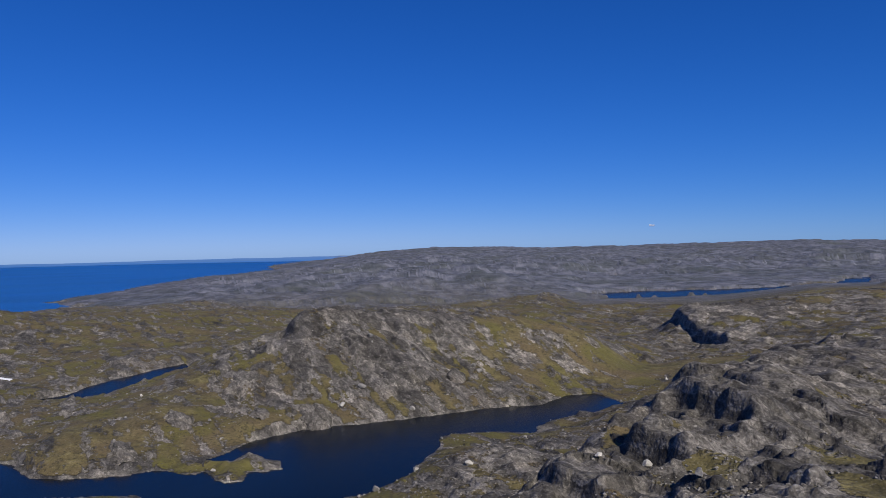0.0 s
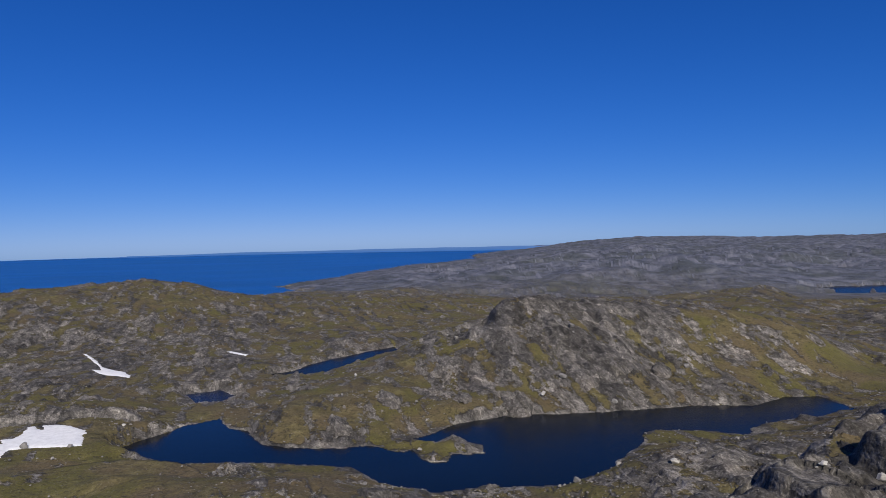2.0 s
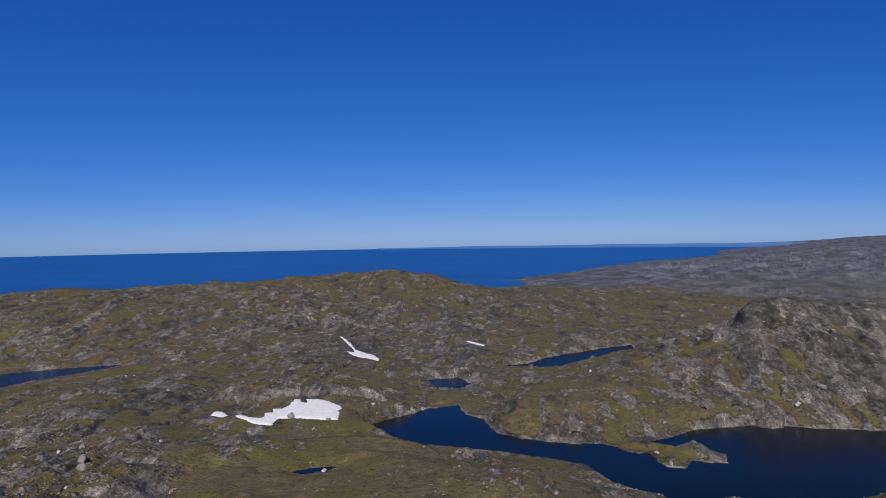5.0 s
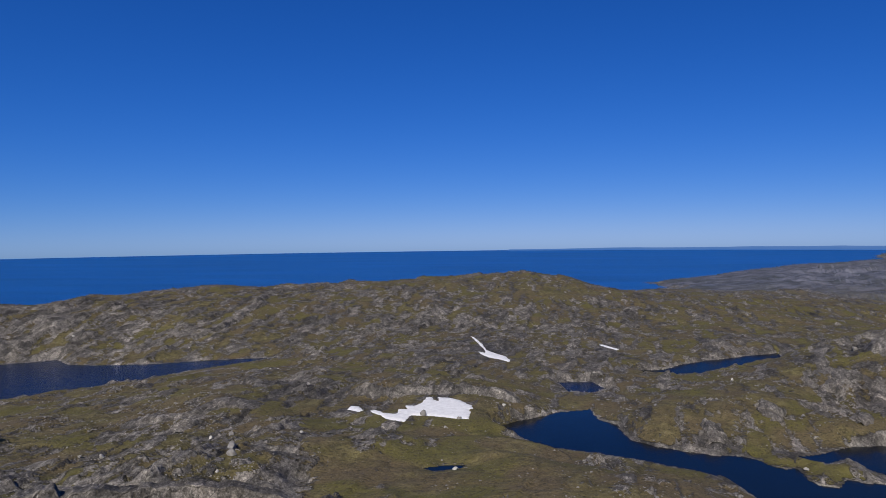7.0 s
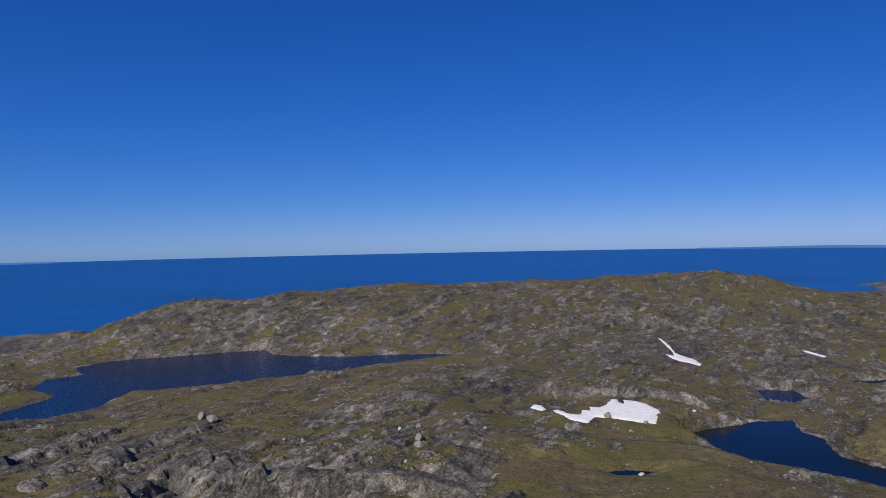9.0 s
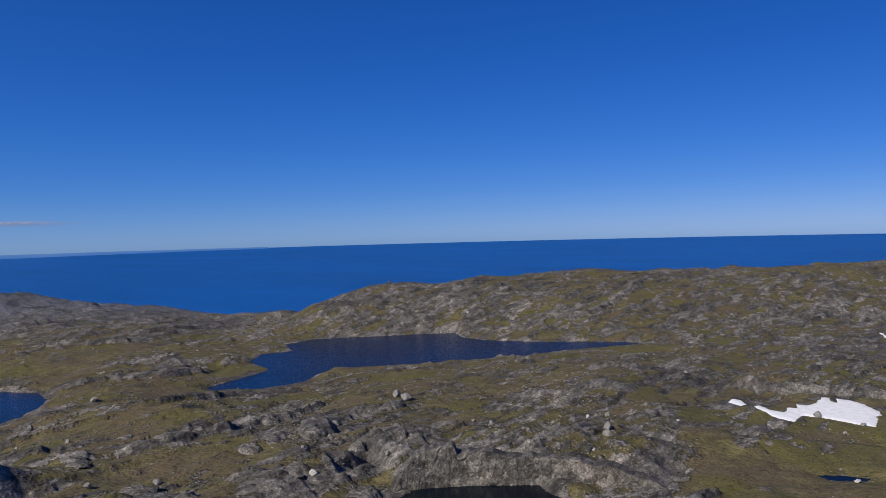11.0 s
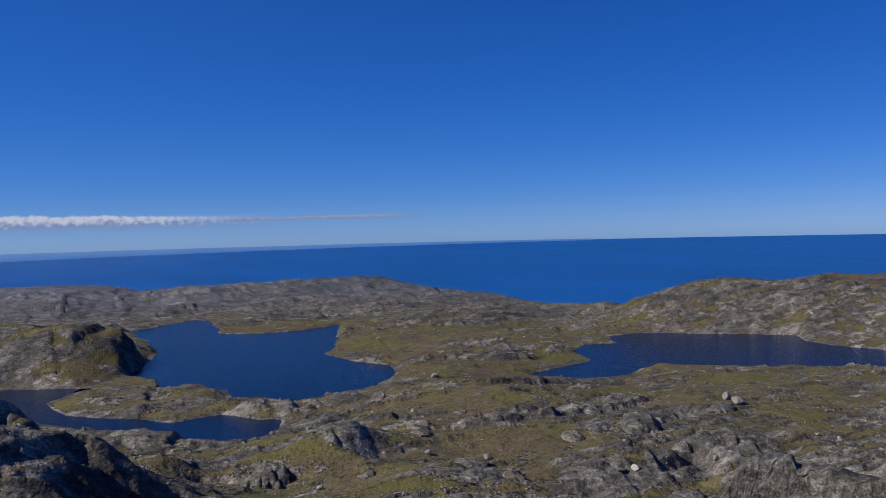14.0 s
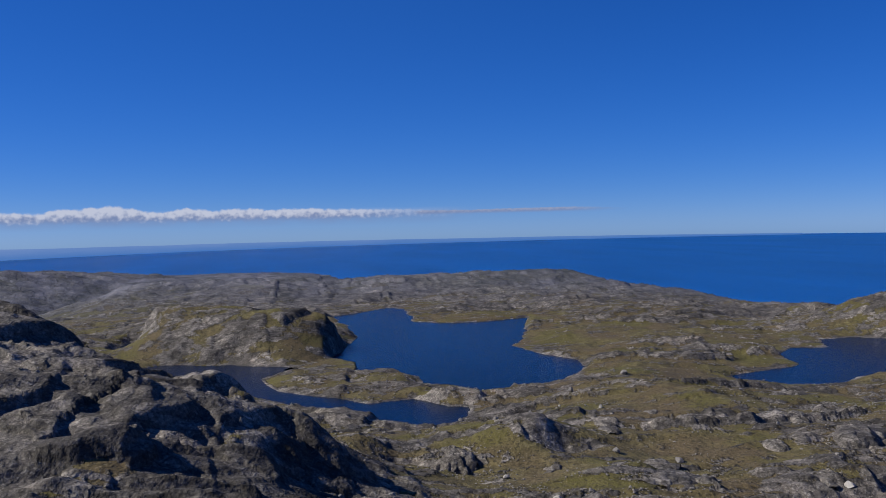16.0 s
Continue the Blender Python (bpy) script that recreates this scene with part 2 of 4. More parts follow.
def make_cloud(name, grey, white):
    """Far cloud, a backdrop of the sky: the mesh says how thick and how white each place is."""
    m, n, l, p = material(name)
    thick, pale = n.new("ShaderNodeAttribute"), n.new("ShaderNodeAttribute")
    thick.attribute_name, pale.attribute_name = "thick", "pale"
    p.inputs["Base Color"].default_value = (0, 0, 0, 1)
    p.inputs["Roughness"].default_value, p.inputs["Specular IOR Level"].default_value = 1.0, 0.0
    # sunlit white and shaded grey are painted in, and glow without the sun
    l.new(mix(n, l, pale.outputs["Fac"], grey, white), p.inputs["Emission Color"])
    p.inputs["Emission Strength"].default_value = 1.0
    l.new(thick.outputs["Fac"], p.inputs["Alpha"])
    return m


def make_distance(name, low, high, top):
    """Far land as a backdrop: sea haze painted into its colour, which glows."""
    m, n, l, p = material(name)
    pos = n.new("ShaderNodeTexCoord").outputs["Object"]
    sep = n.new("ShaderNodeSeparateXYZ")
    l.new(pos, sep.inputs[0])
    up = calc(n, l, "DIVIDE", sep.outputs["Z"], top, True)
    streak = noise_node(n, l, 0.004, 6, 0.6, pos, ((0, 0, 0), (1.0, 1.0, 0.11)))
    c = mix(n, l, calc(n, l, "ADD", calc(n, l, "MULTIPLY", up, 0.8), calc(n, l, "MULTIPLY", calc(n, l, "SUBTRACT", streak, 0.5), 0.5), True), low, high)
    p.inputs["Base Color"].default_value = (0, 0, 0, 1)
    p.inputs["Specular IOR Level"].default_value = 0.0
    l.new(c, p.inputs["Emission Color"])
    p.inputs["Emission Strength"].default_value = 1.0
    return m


M_CLOUD = make_cloud("cloud", (0.17, 0.22, 0.38), (0.46, 0.49, 0.60))
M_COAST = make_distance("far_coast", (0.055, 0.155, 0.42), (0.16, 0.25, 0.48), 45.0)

# ---- plan of the land: shores (x, y) and crest, slope and foot lines (x, y, z) ----
A_OUT = [
    (65, 269), (57, 289), (47, 287), (33, 270), (16, 268), (-19, 252), (-39, 246), (-44, 243), (-51, 236), (-58, 230), (-60, 227),
    (-64, 216), (-68, 209), (-71, 199), (-78, 200), (-82, 198), (-85, 196), (-92, 194), (-100, 194), (-109, 195), (-114, 199),
    (-123, 208), (-129, 212), (-139, 224), (-144, 213), (-147, 196), (-149, 183), (-138, 178), (-129, 176), (-120, 175), (-110, 178),
    (-101, 179), (-92, 181), (-82, 181), (-75, 182), (-69, 176), (-64, 172), (-58, 168), (-50, 166), (-37, 173), (-20, 179), (-10, 193),
    (-3, 216), (1, 233), (14, 234), (26, 232), (32, 245), (44, 255), (62, 267)]
SPIT = [
    (-77, 201), (-70, 197), (-66, 196.5), (-64, 199), (-61, 195), (-59, 191), (-56, 189), (-52, 190), (-52, 197), (-48, 198), (-44, 200),
    (-46, 207), (-49, 209), (-52, 213), (-55, 215), (-58, 214), (-60, 209), (-62, 207), (-66, 208), (-68, 209), (-73, 213)]
B_OUT = [
    (-175, 325), (-169, 337), (-164, 367), (-155, 395), (-145, 420), (-141, 403), (-148, 377), (-153, 344),
    (-156, 324), (-170, 321)]
C_OUT = [
    (-181, 266), (-173, 276), (-160, 268), (-159, 261), (-169, 255)]
D_OUT = [
    (-316, 8), (-331, 22), (-347, 36), (-370, 30), (-390, 35), (-396, 53), (-420, 52), (-432, 68), (-429, 84),
    (-422, 120), (-416, 149), (-394, 148), (-379, 155), (-360, 179), (-348, 202), (-330, 226), (-330, 192),
    (-329, 161), (-324, 138), (-326, 108), (-331, 75), (-333, 60), (-312, 46), (-303, 27), (-307, 11)]
E1_OUT = [
    (-312, -50), (-327, -56), (-335, -72), (-357, -91), (-379, -92), (-466, -110), (-446, -127), (-432, -148),
    (-433, -174), (-496, -206), (-505, -221), (-475, -229), (-451, -239), (-391, -196), (-368, -180),
    (-319, -167), (-302, -162), (-290, -165), (-280, -168), (-279, -146), (-283, -122), (-276, -109),
    (-260, -100), (-252, -87), (-261, -71), (-273, -59), (-298, -50)]
E2_OUT = [
    (-255, -234), (-272, -232), (-278, -201), (-280, -165), (-256, -170), (-240, -151), (-235, -132),
    (-230, -110), (-240, -97), (-232, -83), (-233, -75), (-222, -71), (-210, -76), (-206, -82), (-209, -94),
    (-212, -109), (-215, -121), (-225, -144), (-233, -168), (-244, -202)]
F_OUT = [
    (-143, 43), (-141, 56), (-138, 66), (-133, 65), (-127, 66), (-124, 55), (-129, 40), (-137, 35)]
G_OUT = [
    (-120, 122), (-118, 127), (-114, 130), (-114, 127), (-117, 122)]
J_OUT = [
    (240, 1309), (340, 1354), (474, 1361), (655, 1421), (615, 1334), (480, 1244), (359, 1213), (265, 1201)]
J2_OUT = [
    (836, 1604), (941, 1662), (835, 1474), (770, 1457)]
K_OUT = [
    (-289, -272), (-297, -266), (-314, -270), (-322, -276), (-316, -285), (-300, -280)]
coast_OUT = [
    (-478, 4413), (-734, 4006), (-661, 2891), (-689, 2517), (-762, 2282), (-739, 2031), (-752, 1839),
    (-708, 1612), (-759, 1498), (-698, 1326), (-622, 1244), (-660, 1212)]
MAIN_HILL = [
    (-107, 312, 48.4), (-96, 331, 54.8), (-81, 340, 57.6), (-71, 327, 59.1), (-61, 329, 69.8), (-42, 337, 71.2),
    (-22, 344, 68.9), (4, 350, 66), (30, 354, 64.4), (57, 355, 59.9), (70, 343, 53.8), (79, 336, 44.5)]
MAIN_SLOPE = [
    (-39, 272, 48.8), (-91, 249, 46.8), (-108, 225, 45.5), (14, 300, 49.3), (50, 311, 46.7), (-69, 271, 45.5),
    (-115.7, 210.4, 43.0)]
MEADOW = [
    (86, 334, 42.1), (111, 342, 44.1), (104, 428, 40.5), (151, 445, 38.9), (138, 481, 40)]
RIGHT_RIDGE = [
    (144, 500, 39.4), (154, 497, 50.8), (171, 481, 53.8), (203, 479, 57.6), (241, 483, 61.2), (284, 483, 63.4)]
BACK_RIGHT = [
    (73, 847, 32.5), (135, 839, 35), (184, 779, 32.7), (179, 656, 30.5), (473, 881, 47.2), (507, 862, 50.1)]
NEAR_RIGHT = [
    (9, 112, 61.5), (15, 121, 62.9), (21, 130, 62.9), (28, 137, 64), (36, 146, 65.5), (45, 159, 67.6),
    (54, 166, 69.1), (67, 178, 70.1), (82, 193, 69.9), (105, 210, 68.6), (129, 220, 67.9)]
NEAR_RIGHT_TOP = [
    (42, 110, 68.2), (47, 88, 70.9), (78, 146, 68.5), (32, 103, 65.7), (79, 173, 68.1)]
PROMONTORY = [
    (7, 158, 48.3), (14, 169, 49.5), (32, 202, 48.5), (5, 180, 49.3), (48, 220, 48.8)]
PLATEAU = [
    (-497, 418, 60.9), (-506, 484, 58), (-499, 519, 59.7), (-462, 578, 62.2), (-422, 608, 60.5),
    (-376, 614, 51.9), (-419, 796, 33.5), (-372, 874, 29.4), (-272, 910, 31.2), (-152, 836, 26.3)]
PLATEAU_SLOPE = [
    (-329, 350, 41.9), (-303, 423, 40.2), (-258, 497, 36.4), (-171, 416, 37.7), (-241, 226, 41.7),
    (-204, 247, 41.7), (-211, 304, 41.1), (-174, 173, 42.6), (-79, 127, 51.3), (-112, 135, 49.5),
    (-71, 149, 47.6)]
CAIRN_HILL = [
    (-467, 56, 45.3), (-474, 75, 52.4), (-481, 95, 56.3), (-487, 112, 61.4), (-492, 133, 63.1),
    (-499, 180, 61.5), (-501, 202, 64.9), (-501, 292, 66.2), (-518, 376, 59.1), (-539, 447, 59.5),
    (-520, 526, 58.2)]
CENTRE = [
    (-235, 49, 47.7), (-221, 79, 46.3), (-225, 130, 48.8), (-243, 176, 46.4), (-207, 57, 47.8), (-150, 108, 49.8), (-139, 130, 49.4), (-223, 26, 46.8), (-194, -19, 49.0), (-245, 2, 47.7)]
SLAB_TOP = [
    (-153, 40, 52.1), (-153, 48, 55.2), (-149, 59, 54.9), (-144, 70, 53.4), (-137, 86, 51.8), (-128, 95, 49.4)]
SLAB_FOOT = [
    (-144, 37, 48), (-144, 45, 48.3), (-141, 56, 48.2), (-137, 66, 48.8), (-131, 79, 48.7), (-123, 89, 48.8)]
SNOW_WALL = [
    (-210, 170, 48.9), (-195, 180, 48.5), (-180, 191, 49.4), (-167, 200, 47.6), (-153, 206, 48.6)]
WEST_BANK = [
    (-134, 168, 45.8), (-132, 181, 45.7), (-130, 194, 45.5), (-129, 210, 45.2)]
HILL_FOOT = [
    (-61, 226, 41.1), (-52, 236, 40.2), (-42, 243, 39.5), (-32, 250, 38.8)]
DOME = [
    (-102, -93, 75.8), (-95, -76, 72.8), (-92, -64, 71), (-87, -53, 67.7), (-85, -47, 65.7)]
DOME_TOP = [
    (-103, -79, 73.6), (-102, -70, 71.5), (-100, -62, 69.9), (-98, -55, 66.8)]
NUB = [
    (152, 402, 43.9), (151, 429, 41), (150, 467, 36.8), (150, 508, 35.3)]
CENTRE_STEP = [
    (-214, 91, 50.1), (-206, 102, 50.2), (-208, 120, 50.7), (-212, 137, 50.8)]
LOW_FRONT = [
    (-148, 23, 51.8), (-145, 6, 52.5), (-146, -14, 54.3), (-166, -38, 56.4)]
WEST_HILL = [
    (-297, -324, 52.7), (-300, -265, 55.2), (-308, -255, 60), (-317, -227, 61.7), (-312, -199, 61),
    (-320, -185, 59.8), (-321, -173, 55.8), (-317, -159, 49.4)]
WEST_FAR = [
    (-434, -470, 34.8), (-475, -487, 40.4), (-525, -493, 47.7), (-565, -478, 51.0), (-602, -431, 51.4), (-653, -388, 53.0), (-672, -352, 47.6), (-703, -328, 46.9), (-717, -281, 48.4), (-734, -232, 44.9), (-742, -204, 50.2), (-758, -138, 49.2), (-744, -97, 43), (-728, -53, 39), (-700, -12, 36.6), (-660, 15, 34.4), (-597, 55, 37), (-556, 69, 40.6)]
WEST_MID = [
    (-520, -300, 39.2), (-583, -265, 45), (-571, -215, 44.2), (-571, -149, 40.4), (-636, -69, 43.3),
    (-500, -19, 43.9), (-403, -74, 43), (-350, -2, 42.1), (-288, -32, 44.8), (-312, -325, 43.1),
    (-211, -39, 47.6)]
PENINSULA = [
    (-259, -155, 42.3), (-266, -139, 42.2), (-262, -113, 43.3), (-244, -97, 42.5), (-238, -84, 42.1)]
NEAR_LEFT = [
    (-109, -130, 84.2), (-110, -123, 83), (-107, -112, 80.8), (-105, -104, 78), (-104, -94, 75.5),
    (-105, -87, 75), (-107, -81, 74.4), (-107, -74, 72.6), (-105, -65, 70.2), (-106, -60, 68.6),
    (-104, -55, 64.8), (-98, -54, 62.5)]
NEAR_LEFT_TOP = [
    (-78, -74, 74.7), (-63, -67, 73), (-79, -58, 68.4), (-86, -97, 79.8), (-81, -67, 72.3)]
WEST_FRONT = [
    (-142, -62, 50.8), (-136, -42, 51.2), (-162, -30, 49.8), (-150, -6, 51), (-179, -78, 45.5)]
FAR_CLIFF_FOOT = [
    (-149, 1070, 11.4), (-71, 1098, 9.9), (54, 1119, 7.4), (144, 1171, 10.2)]
FAR_CLIFF_TOP = [
    (-314, 1467, 24.6), (-164, 1320, 24.9), (-63, 1298, 29.1), (73, 1298, 28.5), (173, 1319, 23.4),
    (-219, 1887, 30.6), (164, 1893, 27.3), (402, 1703, 10.4), (576, 1652, 9.5), (754, 1634, 6.9)]
FAR_CREST = [
    (-647, 3846, 5.8), (-462, 4275, 25.6), (-264, 4192, 48.5), (48, 4000, 63.1), (424, 3877, 54),
    (623, 3850, 44.6), (1112, 4050, 54.2), (1516, 3917, 56), (1788, 3578, 68.1), (2027, 3448, 58.2),
    (32, 2700, 30.5), (431, 2665, 23.7), (974, 2518, 26.4), (1230, 2291, 35)]
FAR_RIDGE = [
    (-656, -781, 56.3), (-682, -758, 51.2), (-722, -748, 49.1), (-778, -749, 44.5), (-816, -737, 40.3), (-765, -644, 37.1)]
FAR_VALLEY = [
    (-553, -646, 18.2), (-578, -637, 16.4), (-624, -648, 19.6), (-687, -671, 28.7)]
NEAR_LEFT_SKIRT = [
    (-115, -61, 61.2), (-115, -56, 58.7), (-122, -69, 61.7), (-111, -50, 57.5), (-144, -70, 55.7)]
SNOW_BED = [
    (-177, 177, 44.9), (-174, 185, 45.5), (-162, 185, 45.1), (-181, 162, 44.7), (-185, 154, 45.3), (-171, 156, 44.3), (-159, 161, 44.7), (-149, 170, 45.2)]


# old snow: what it is, how high it lies, its edge
SNOW = [
    ("large patch of old white snow under a rock face", 45.0, [
        (-179, 157.3), (-179.3, 159.7), (-173.3, 158.5), (-169.9, 160.2), (-173.5, 164.9), (-172, 166.7), (-176.3, 170.1), (-173.2, 171.7),
        (-174.4, 175.6), (-177.1, 179.9), (-179.2, 183.1), (-178.1, 185), (-174.9, 182.1), (-172.3, 181.5), (-176.2, 185.6), (-172.7, 187.5),
        (-167.6, 186.8), (-159, 183.5), (-156.4, 180.7), (-156.5, 179.3), (-148, 169.3), (-151.9, 167.4), (-160.8, 164.5), (-165, 161.9),
        (-163.4, 158.7), (-160.7, 154.8), (-166.8, 153.4), (-171.9, 155.3)]),
    ("small leftover patch of snow on brown heath", 45.0, [(-186.1, 154.3), (-189.4, 158.4), (-186.5, 159.3), (-181.9, 157), (-180.3, 154.4), (-184, 153.8)]),
    ("narrow forked streak of snow in a gully", 40.5, [
        (-291.2, 335.4), (-286.9, 333.5), (-267.3, 317.1), (-250.6, 300.9), (-245, 297.4), (-236.9, 293.2), (-230, 290.6), (-220.2, 282.3),
        (-218.2, 278.5), (-225, 281.1), (-233.2, 282.6), (-239.5, 285.5), (-249.8, 293.4), (-244.3, 292.8), (-254.3, 303.3), (-268, 315.1), (-282, 327.7)]),
    ("thin streak of snow lying across a slope", 36.2, [(-230.3, 376.8), (-228.1, 378.6), (-212.3, 369), (-211.3, 364.8), (-220.3, 370)])]


# ---- noise for the land's shape ----
def chance(ix, iy, seed):
    h = (ix.astype(np.int64) * 374761393 + iy.astype(np.int64) * 668265263 + seed * 974634777) & 0xFFFFFFFF
    h = ((h ^ (h >> 13)) * 1274126177) & 0xFFFFFFFF
    h = ((h ^ (h >> 16)) * 2246822519) & 0xFFFFFFFF
    return ((h ^ (h >> 15)) & 0xFFFFFF) / float(0x1000000)


def waves(x, y, seed):
    ix, iy = np.floor(x), np.floor(y)
    fx, fy = x - ix, y - iy
    u, v = fx * fx * fx * (fx * (fx * 6 - 15) + 10), fy * fy * fy * (fy * (fy * 6 - 15) + 10)

    def corner(a, b):
        g = chance(ix + a, iy + b, seed) * 2 * np.pi
        return np.cos(g) * (fx - a) + np.sin(g) * (fy - b)
    low = corner(0, 0) * (1 - u) + corner(1, 0) * u
    high = corner(0, 1) * (1 - u) + corner(1, 1) * u
    return (low * (1 - v) + high * v) * 1.5


def fbm(x, y, size, octaves, seed, gain=0.5):
    total, amp, f = 0.0, 1.0, 1.0 / size
    for k in range(octaves):
        total = total + amp * waves(x * f + 17.3 * k, y * f - 9.1 * k, seed + k)
        amp, f = amp * gain, f * 2.03
    return total


def step(a, b, x):
    t = np.clip((x - a) / (b - a), 0, 1)
    return t * t * (3 - 2 * t)


def slabs(x, y, size, seed, grain=0.6, long=1.9):
    """Tilted blocks between joints: how high each place stands (about -1 to 1), how near the next joint is, and each block's own shade."""
    c, s = math.cos(grain), math.sin(grain)
    a, b = (x * c + y * s) / (size * long), (-x * s + y * c) / size
    wob = fbm(x, y, size * 1.6, 3, seed + 50)
    a, b = a + 0.16 * wob, b + 0.16 * fbm(x, y, size * 1.3, 3, seed + 60)
    ia, ib = np.floor(a), np.floor(b)
    first, second = np.full(x.shape, 9.0), np.full(x.shape, 9.0)
    high, tone = np.zeros(x.shape), np.zeros(x.shape)
    for da in (-1, 0, 1):
        for db in (-1, 0, 1):
            ca, cb = ia + da, ib + db
            pa, pb = a - ca - chance(ca, cb, seed), b - cb - chance(ca, cb, seed + 1)
            d = pa * pa + pb * pb
            tilt = (chance(ca, cb, seed + 2) - 0.5) * 1.1 * pa + (chance(ca, cb, seed + 3) - 0.4) * 1.3 * pb
            mine = (chance(ca, cb, seed + 4) - 0.5) * 1.7 + tilt
            near = d < first
            second = np.where(near, first, np.minimum(second, d))
            high = np.where(near, mine, high)
            tone = np.where(near, chance(ca, cb, seed + 5), tone)
            first = np.where(near, d, first)
    return high, np.sqrt(second) - np.sqrt(first), tone


def ledges(a, b, size, seed, turned, crisp=0.13):
    """Strata that crop out along a: a steep front and a long back, in bands that wander and die out (0 to 1). turned: 0 to 1, the front looks the other way."""
    f = b / size + 0.95 * fbm(a / 3.6, b, size * 1.8, 3, seed)
    n = np.floor(f)
    q = f - n
    near_front, far_front = step(0, crisp, q) * (1 - q), step(0, crisp, 1 - q) * q
    own = 0.3 + 0.7 * chance(n, n * 0, seed + 9)
    return (near_front * (1 - turned) + far_front * turned) * own * step(-0.45, 0.15, waves(a / (size * 6), b / (size * 2.2), seed + 5))


def terraced(h, x, y):
    """Far hills: rounded tops over bands of cliff."""
    q = (h + 14 * fbm(x, y, 420, 4, 17) + 10 * fbm(x, y, 130, 4, 19)) / 11.0
    n = np.floor(q)
    f = q - n
    return 11.0 * (n + 0.45 * f + 0.55 * step(0.34, 0.66, f)) + 5.0 * slabs(x, y, 80, 25, 2.0, 1.4)[0] + 2.5 * slabs(x, y, 34, 26, 2.0, 1.4)[0]


def where_far(mask, x, y, size, seed):
    """Blocks of one size on part of the land only."""
    out = np.zeros(x.shape)
    k = np.nonzero(mask)[0]
    if len(k):
        out[k] = slabs(x[k], y[k], size, seed, 2.0, 2.2)[0]
    return out


def shore(x, y, outline):
    """Distance to a closed outline, minus inside."""
    pts = np.array(outline, float)
    best, inside = np.full(x.shape, 1e9), np.zeros(x.shape, bool)
    for (ax, ay), (bx, by) in zip(pts, np.roll(pts, -1, axis=0)):
        ex, ey = bx - ax, by - ay
        t = np.clip(((x - ax) * ex + (y - ay) * ey) / (ex * ex + ey * ey + 1e-9), 0, 1)
        best = np.minimum(best, (x - ax - t * ex) ** 2 + (y - ay - t * ey) ** 2)
        if abs(ey) > 1e-9:
            inside ^= ((ay > y) != (by > y)) & (x < ax + (y - ay) * ex / ey)
    return np.where(inside, -1, 1) * np.sqrt(best)


# ---- the lie of the land ----
LAKES = [("A", 40, A_OUT), ("B", 34, B_OUT), ("C", 37, C_OUT), ("D", 38, D_OUT), ("E1", 40, E1_OUT), ("E2", 40, E2_OUT),
         ("F", 48, F_OUT), ("G", 47, G_OUT), ("J", 2, J_OUT), ("J2", 2, J2_OUT), ("K", 41, K_OUT)]

anchors = []


def line(points, behind=0.0, drop=0.0):
    """Fixes the ground along a line; behind and drop: the ground falls away on its far side."""
    for px, py, pz in points:
        anchors.append((px, py, pz))
        if behind:
            r = math.hypot(px, py)
            q = r + behind
            anchors.append((px * q / r, py * q / r, EYE - (EYE - pz) * q / r - drop))


line(MAIN_HILL, 40, 7)
for one in (MAIN_SLOPE, MEADOW, NEAR_RIGHT_TOP, PROMONTORY, PLATEAU_SLOPE, CENTRE, SLAB_FOOT, LOW_FRONT, WEST_MID, PENINSULA,
            NEAR_LEFT_TOP, WEST_FRONT, FAR_CLIFF_FOOT, FAR_CLIFF_TOP):
    line(one)
line(RIGHT_RIDGE, 60, 8)
line(BACK_RIGHT)
line(NEAR_RIGHT[:7], 14, 7)
line(NEAR_RIGHT[7:], 25, 3)
line(PLATEAU, 90, 12)
line(CAIRN_HILL, 80, 14)
line(WEST_HILL, 30, 6)
line(WEST_FAR, 90, 12)
line(FAR_RIDGE, 200, 10)
line(FAR_VALLEY)
line(NEAR_LEFT[:9], 16, 9)
line(NEAR_LEFT[9:])
line(NEAR_LEFT_SKIRT)
line(SNOW_BED)
line(FAR_CREST, 300, 8)
for name, level, outline in LAKES:
    line([(px, py, level + 0.2) for px, py in outline])
line([(px, py, 0.0) for px, py in coast_OUT if py < 4600])
# the sea bed, and the land round the back
for turn in range(22, 118, 8):
    for r in (1350, 1900, 2700, 3800, 4900):
        px, py = -r * math.sin(radians(turn)), r * math.cos(radians(turn))
        if px < -950 or (turn > 28 and r > 1700):
            anchors.append((px, py, -14.0))
for turn in (56, 64, 72, 78, 84, 88):
    anchors.append((-1010 * math.sin(radians(turn)), 1010 * math.cos(radians(turn)), -6.0))
for turn in (122, 132, 142):
    for r, z in ((1500, 8), (2200, -10), (4800, -10)):
        anchors.append((-r * math.sin(radians(turn)), r * math.cos(radians(turn)), z))
for turn in range(0, 360, 18):
    s, c = -math.sin(radians(turn)), math.cos(radians(turn))
    for r, z in ((4, 98.2), (9, 96), (20, 90.5), (40, 82), (62, 72.5)):
        anchors.append((r * s, r * c, z))
    if 150 < turn < 320:
        for r, z in ((110, 64), (300, 56), (700, 50), (1500, 60), (4800, 75)):
            anchors.append((r * s, r * c, z))

anc = np.array(anchors)


def unrolled(x, y):
    return np.arctan2(-x, y), np.log(np.hypot(x, y))


_, keep = np.unique(np.round(np.stack(unrolled(anc[:, 0], anc[:, 1]), -1) / 0.012), axis=0, return_index=True)
anc = anc[np.sort(keep)]
an_u, an_v = unrolled(anc[:, 0], anc[:, 1])


def spread(du, dv):
    du = 2 * np.sin(du / 2)
    return -np.sqrt(du * du + dv * dv + 0.0001)


